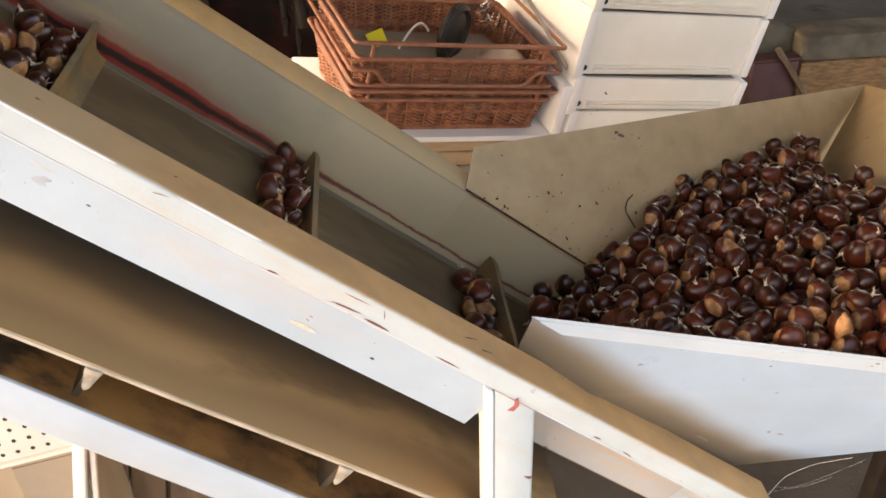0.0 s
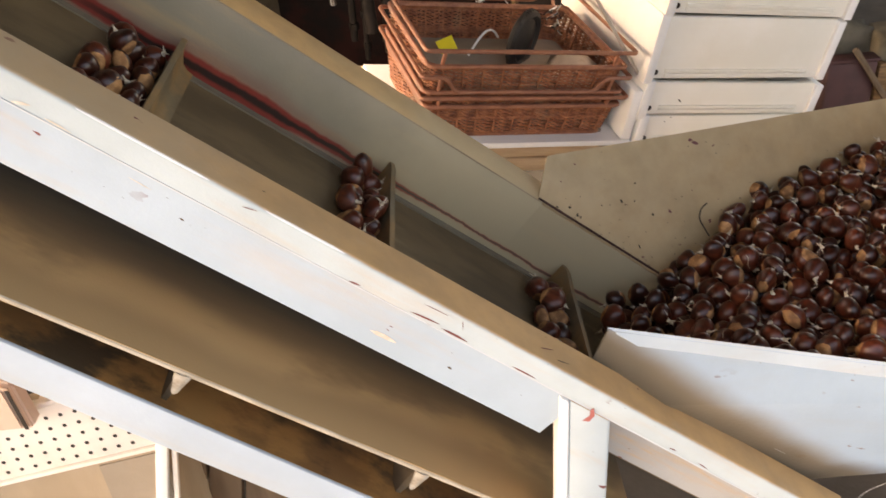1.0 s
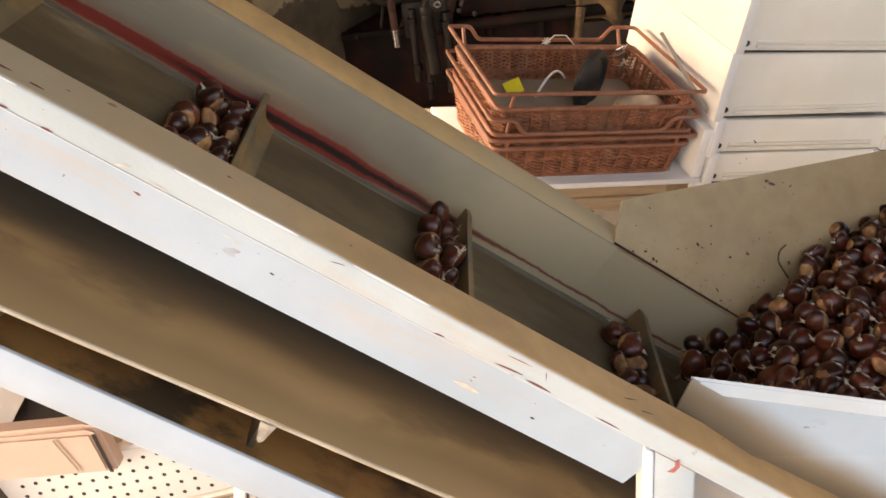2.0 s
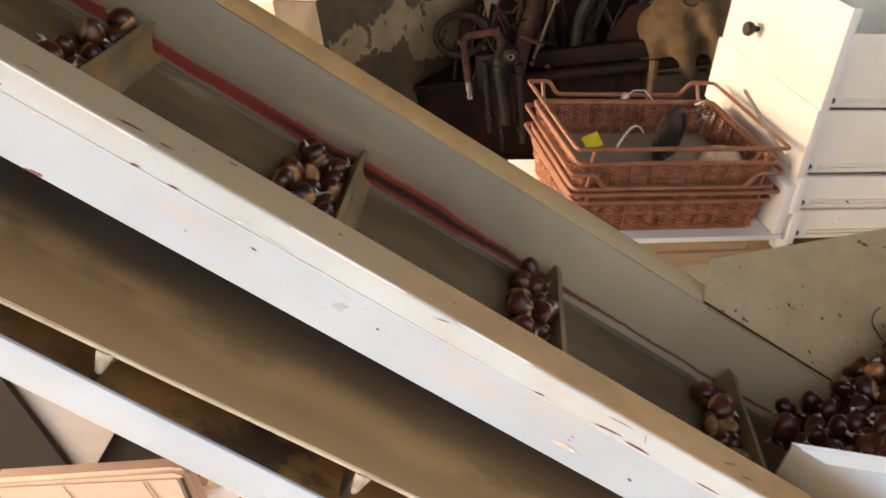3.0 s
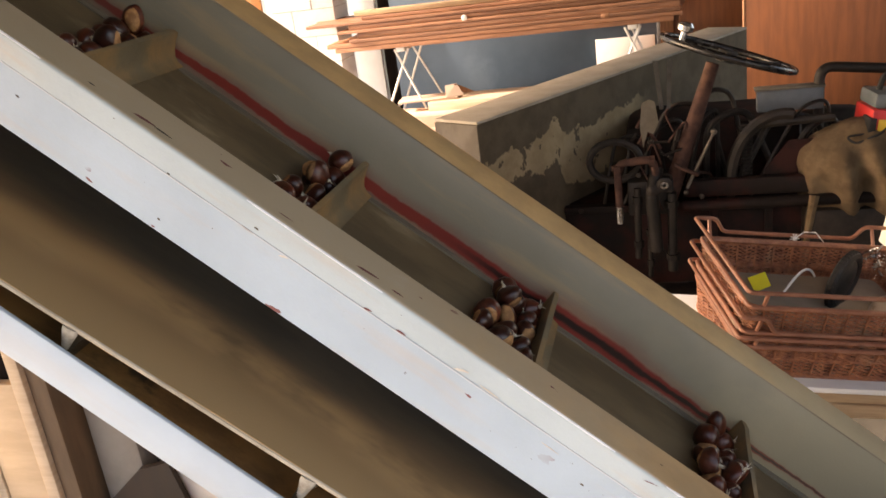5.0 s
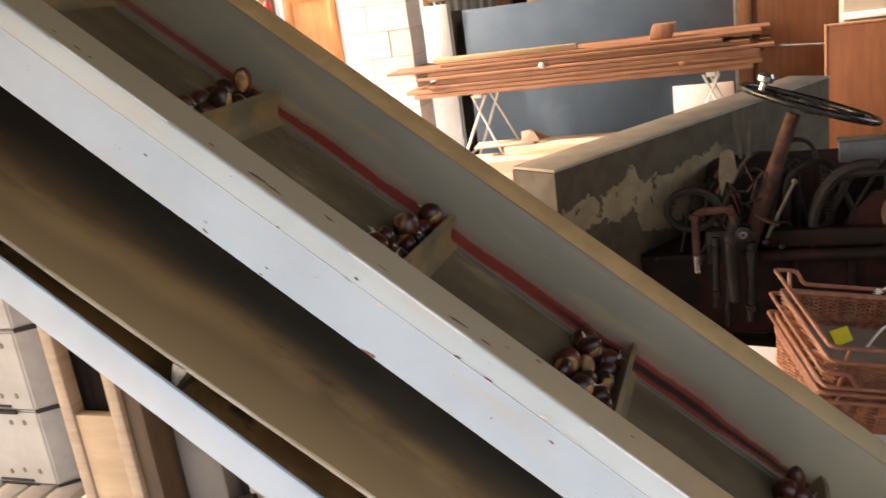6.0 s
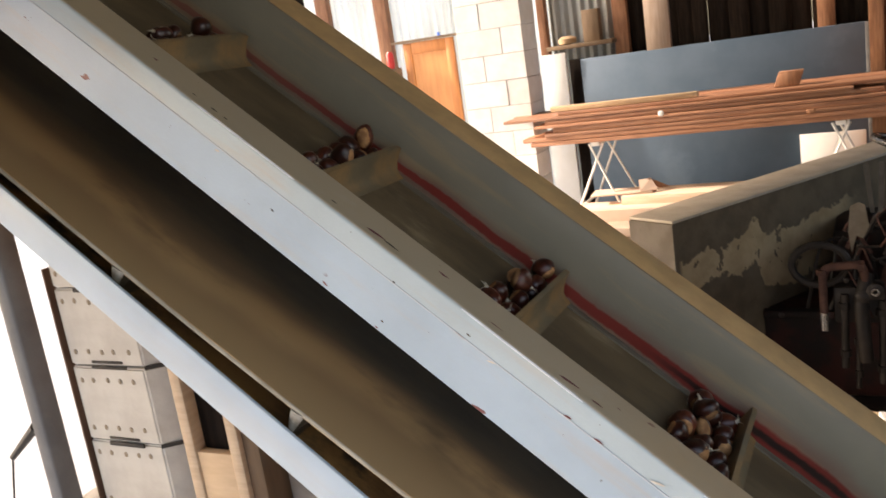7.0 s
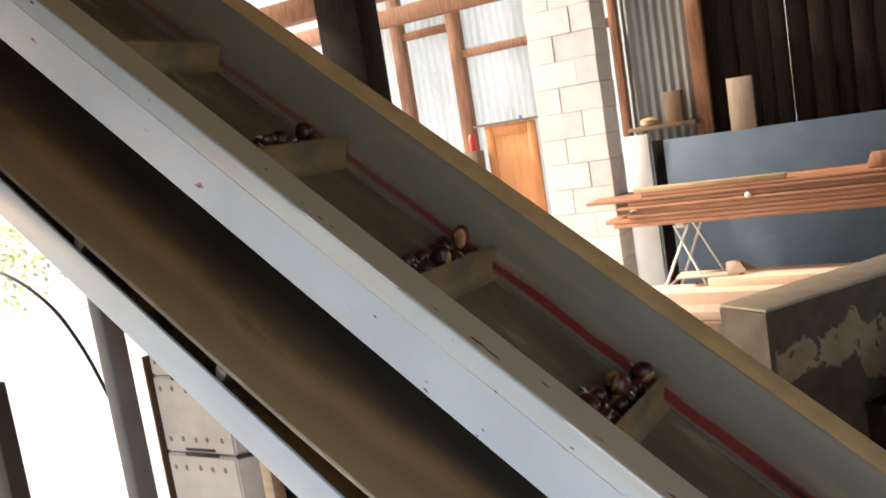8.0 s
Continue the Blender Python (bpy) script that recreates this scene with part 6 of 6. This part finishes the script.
solid("yard_post", box(-2.34, 0.50, -0.02, -2.245, 0.55, 1.275, 0.006), DARK_WOOD, "weathered grey-brown post outside the shed", "post")

SHADED_CARD = simple("shaded_tan_card", (0.36, 0.30, 0.23), (0.30, 0.25, 0.19), 6, 0.9)
BASE_TAN = simple("stained_tan_card", (0.46, 0.36, 0.25), (0.36, 0.28, 0.19), 5, 0.9, stretch=(1, 1, 0.4))
pc = thing("perforated_crate", "tilted white plastic crate with rows of round holes", "crate", m=Matrix.Translation((-0.446, 0.30, 0.620)) @ Matrix.Rotation(radians(-11.7), 4, 'Y'))
part("front_wall", box(-0.335, 0.0, 0.002, 0.0, 0.010, 0.118, 0.004), CRATE_WHITE, pc)
part("top_wall", box(-0.140, 0.0105, 0.100, 0.0, 0.20, 0.112, 0.004), CRATE_WHITE, pc)
part("side_wall", box(-0.010, 0.0105, 0.002, 0.0, 0.20, 0.099, 0.003), CRATE_WHITE, pc)
part("rim", box(-0.150, -0.005, 0.1185, 0.003, 0.008, 0.128, 0.003), CRATE_WHITE, pc)
part("rim", box(-0.335, -0.004, -0.005, 0.003, 0.008, 0.0015, 0.002), CRATE_WHITE, pc)
HOLE = mesh_of("hole", lathe([(0.0031, 0), (0.0031, 0.0007)], 10), CRATE_DARK)
for i in range(5):
    for j in range(14):
        hx = -0.318 + 0.0219 * j + 0.0047 * i
        if hx < -0.022:
            part("hole", HOLE, None, pc, m=pose(hx, -0.0002, 0.0165 + i * 0.0202, 90, 0, 0))


def leaning(name, x0, x1, y0, y1, z1, lean, material, label, category, group=""):
    """A board on the floor that leans sideways by lean metres for each metre of height."""
    bm = box(x0, y0, 0.0, x1, y1, z1, 0.0025)
    for v in bm.verts:
        v.co.x += (v.co.z - z1) * lean
    return solid(name, bm, material, label, category, group=group)


stand = thing("tan_carton", "stained tan cardboard carton under the white crate", "carton")
bm = plate([(-0.80, 0.306, 0.0), (-0.447, 0.306, 0.0), (-0.447, 0.306, 0.612), (-0.773, 0.306, 0.545), (-0.80, 0.306, 0.545)], -0.20)
part("body", bm, BASE_TAN, stand)
# greyer plate puts in the shade past the carton's upright corner
part("shaded_front", plate([(-0.545, 0.303, 0.30), (-0.452, 0.303, 0.30), (-0.452, 0.303, 0.602), (-0.545, 0.303, 0.583)], -0.0025), SHADED_CARD, stand, "greyer plate for the shaded part of the carton")
solid("carton_prop", box(-0.875, 0.264, 0.0, -0.805, 0.291, 0.698, 0.004), DARK_WOOD, "dark upright block under the cardboard box", "block")
leaning("white_post", -0.441, -0.423, 0.290, 0.304, 0.66, 0.24, WHITE_PAINT, "thin white painted wooden post, leaning", "post")
leaning("white_post", -0.4215, -0.413, 0.298, 0.308, 0.66, 0.20, CRATE_WHITE, "thin grey-white batten beside the white post", "post")
for x0, x1 in ((-0.470, -0.404), (-0.400, -0.345), (-0.338, -0.27), (-0.262, -0.19)):
    leaning("dark_plank", x0, x1, 0.42, 0.45, 0.62, 0.20, WOOD_BROWN, "dark brown plank standing under the conveyor", "plank", "planks under the conveyor")

# outside: hedge and a cable
solid("black_cable", tube(rounded([(-3.45, 1.0, 1.56), (-2.911, 1.0, 1.498), (-2.776, 1.0, 1.438), (-2.656, 1.0, 1.355), (-2.555, 1.0, 1.222), (-2.45, 1.0, 1.00), (-2.41, 1.0, 0.6), (-2.45, 1.0, 0.0)], 0.08, 5), 0.0055, 6), BLACK_MAT, "black cable hanging down in the yard", "cable")
prop = thing("yard_tool", "black handled tool leaning in the bright yard", "tool", m=pose(-2.46, 0.90, 0.0))
part("shaft", tube([(-0.28, 0.0, -0.018), (-0.055, 0.0, 0.655)], 0.0035, 6), BLACK_MAT, prop)
part("grip", tube([(-0.055, 0.0, 0.655), (0.085, 0.0, 0.765)], [0.010, 0.016], 8), BLACK_MAT, prop)
hedge_v, hedge_f = [], []
rng = random.Random(14)
for i in range(3200):
    c = Vector((rng.gauss(-14, 0.9), rng.uniform(3, 16), 0.9 + rng.gauss(0, 0.45)))
    a = Vector((rng.uniform(-1, 1), rng.uniform(-1, 1), rng.uniform(-1, 1))).normalized() * 0.07
    b = a.orthogonal().normalized() * 0.035
    k = len(hedge_v)
    hedge_v += [c - a, c + b, c + a, c - b]
    hedge_f.append((k, k + 1, k + 2, k + 3))
hm = bpy.data.meshes.new("hedge")
hm.from_pydata(hedge_v, [], hedge_f)
hm.materials.append(LEAF_MAT)
tagged(new("hedge", hm), "sunlit green hedge outside the shed", "hedge", kind="stuff")

# ---- small marks ----
def mark(name, a, b, w, material, label, off=0.0006):
    """A scratch on the outer face of the near rail, from a to b in (s, n)."""
    (s0, n0), (s1, n1) = a, b
    d = Vector((s1 - s0, 0, n1 - n0))
    p = Vector((-d.z, 0, d.x)).normalized() * w / 2
    y = -0.002 if n0 > -0.024 else -0.0010 + (-n0 - 0.012) / 0.0795 * 0.009
    bm = bmesh.new()
    c0, c1 = Vector((s0, y - off, n0)), Vector((s1, y - off, n1))
    vs = [c0 - p * 0.4, c0.lerp(c1, 0.3) - p, c0.lerp(c1, 0.7) - p * 0.8, c1 - p * 0.3, c1 + p * 0.3, c0.lerp(c1, 0.6) + p, c0.lerp(c1, 0.25) + p * 0.7]
    f = bm.faces.new([bm.verts.new(v) for v in vs])
    bmesh.ops.recalc_face_normals(bm, faces=bm.faces)
    part(name, bm, material, conveyor, label, smooth=0)


def top_mark(a, b, w, material):
    """A chip on the upper face of the near rail, from a to b in (s, y)."""
    (s0, y0), (s1, y1) = a, b
    d = Vector((s1 - s0, y1 - y0, 0))
    q = Vector((-d.y, d.x, 0)).normalized() * w / 2
    c0, c1 = Vector((s0, max(y0, 0.007), 0.0005)), Vector((s1, max(y1, 0.007), 0.0005))
    bm = bmesh.new()
    vs = [c0 - q * 0.4, c0.lerp(c1, 0.3) - q, c0.lerp(c1, 0.7) - q * 0.7, c1 - q * 0.3, c1 + q * 0.3, c0.lerp(c1, 0.55) + q, c0.lerp(c1, 0.2) + q * 0.8]
    f = bm.faces.new([bm.verts.new(v) for v in vs])
    bmesh.ops.recalc_face_normals(bm, faces=bm.faces)
    part("paint_chip", bm, material, conveyor, smooth=0)


RUSTY, DARK, PALE = PRIMER_MAT, DUST_LEAF, BARE_MAT
for s0, n0, s1, n1, w, mt in (
        (-0.041, -0.0075, -0.015, -0.0065, 0.8, RUSTY), (-0.001, -0.004, 0.005, -0.0128, 0.8, RUSTY), (-0.046, -0.0206, -0.016, -0.0186, 2.0, RUSTY),
        (-0.012, -0.0208, 0.016, -0.0212, 2.6, RUSTY), (0.067, -0.0216, 0.095, -0.0217, 1.8, RUSTY), (-0.061, -0.0611, -0.033, -0.0616, 5.0, PALE),
        (-0.216, -0.0080, -0.203, -0.0050, 0.9, RUSTY), (0.022, -0.0587, 0.027, -0.0595, 2.5, DARK), (0.264, -0.0200, 0.274, -0.0196, 1.6, RUSTY),
        (0.305, -0.0200, 0.319, -0.0214, 1.4, RUSTY), (-0.107, -0.0225, -0.096, -0.0214, 1.8, RUSTY)):
    mark("paint_chip", (s0, n0), (s1, n1), w * 0.001, mt, "")
for s0, n0, s1, n1, w, mt in (
        (-0.484, -0.0225, -0.476, -0.0215, 2.0, RUSTY), (-0.452, -0.0222, -0.442, -0.0222, 2.0, RUSTY), (-0.670, -0.0687, -0.667, -0.0693, 2.2, DARK),
        (-0.395, -0.0217, -0.382, -0.0173, 2.4, PALE), (-0.371, -0.0208, -0.349, -0.0218, 1.5, PALE), (-0.677, -0.0218, -0.674, -0.0226, 2.0, DARK),
        (-0.594, -0.0178, -0.589, -0.0182, 1.8, DARK), (-0.566, -0.0290, -0.556, -0.0257, 2.0, PALE), (-0.820, -0.0450, -0.816, -0.0460, 2.0, DARK),
        (-0.900, -0.0300, -0.894, -0.0290, 2.0, PALE), (-0.250, -0.0480, -0.246, -0.0486, 1.8, DARK), (-0.300, -0.0350, -0.280, -0.0360, 1.0, PALE)):
    mark("paint_chip", (s0, n0), (s1, n1), w * 0.001, mt, "")
for s0, y0, s1, y1, w, mt in (
        (0.085, 0.0131, 0.103, 0.0209, 1.6, RUSTY), (0.104, 0.008, 0.120, 0.0116, 1.6, DARK), (-0.727, 0.008, -0.706, 0.0095, 4.0, RUSTY), (-0.708, 0.0085, -0.689, 0.008, 2.6, DARK),
        (-0.508, 0.008, -0.486, 0.0100, 3.6, RUSTY), (-0.473, 0.008, -0.461, 0.008, 2.6, RUSTY), (-0.951, 0.008, -0.946, 0.008, 2.0, DARK), (-0.926, 0.008, -0.917, 0.008, 2.4, DARK),
        (-0.909, 0.008, -0.904, 0.008, 2.4, DARK), (-0.771, 0.008, -0.764, 0.008, 2.0, DARK), (-0.585, 0.008, -0.570, 0.008, 1.4, RUSTY), (-0.205, 0.02, -0.202, 0.021, 1.5, DARK)):
    top_mark((s0, y0), (s1, y1), w * 0.001, mt)
# a red smear on the near leg
bm = plate([(0.1035, -0.0042, 0.915), (0.110, -0.0042, 0.913), (0.1155, -0.0042, 0.920), (0.1145, -0.0042, 0.930), (0.1115, -0.0042, 0.928), (0.1105, -0.0042, 0.921)], -0.0006)
bmesh.ops.transform(bm, matrix=CONV_INV, verts=bm.verts)
part("paint_chip", bm, simple("red_smear", (0.42, 0.13, 0.11), (0.34, 0.09, 0.08), 90, 0.7), conveyor, smooth=0)

# cobwebs about the hopper's front
web = bmesh.new()
for pts in (((0.281, 0.043, 0.841), (0.301, 0.040, 0.828), (0.314, 0.042, 0.807), (0.333, 0.041, 0.794)), ((0.412, -0.004, 0.907), (0.426, -0.008, 0.913), (0.437, -0.014, 0.931)),
            ((0.405, 0.030, 0.689), (0.426, 0.030, 0.735), (0.452, 0.024, 0.758), (0.490, 0.016, 0.772))):
    tube(rounded(pts, 0.01, 3), 0.0002, 4, bm=web)
rng = random.Random(6)
for i in range(2):
    a = Vector((rng.uniform(0.38, 0.44), rng.uniform(0.0, 0.05), rng.uniform(0.68, 0.73)))
    b = Vector((rng.uniform(0.44, 0.52), rng.uniform(0.0, 0.04), rng.uniform(0.72, 0.785)))
    tube(rounded([a, a.lerp(b, 0.4) - Vector((0, 0, 0.009)), a.lerp(b, 0.7) - Vector((0, 0, 0.006)), b], 0.012, 4), 0.00008, 3, bm=web)
for a, b in (((0.19, -0.001, 0.880), (0.245, 0.008, 0.826)), ((0.20, -0.001, 0.86), (0.225, 0.008, 0.845))):
    tube([a, ((a[0] + b[0]) / 2, 0.0, (a[2] + b[2]) / 2 - 0.006), b], 0.0004, 3, bm=web)
solid("cobweb", web, WEB_MAT, "fine grey cobwebs under the hopper edge", "cobweb", kind="stuff")
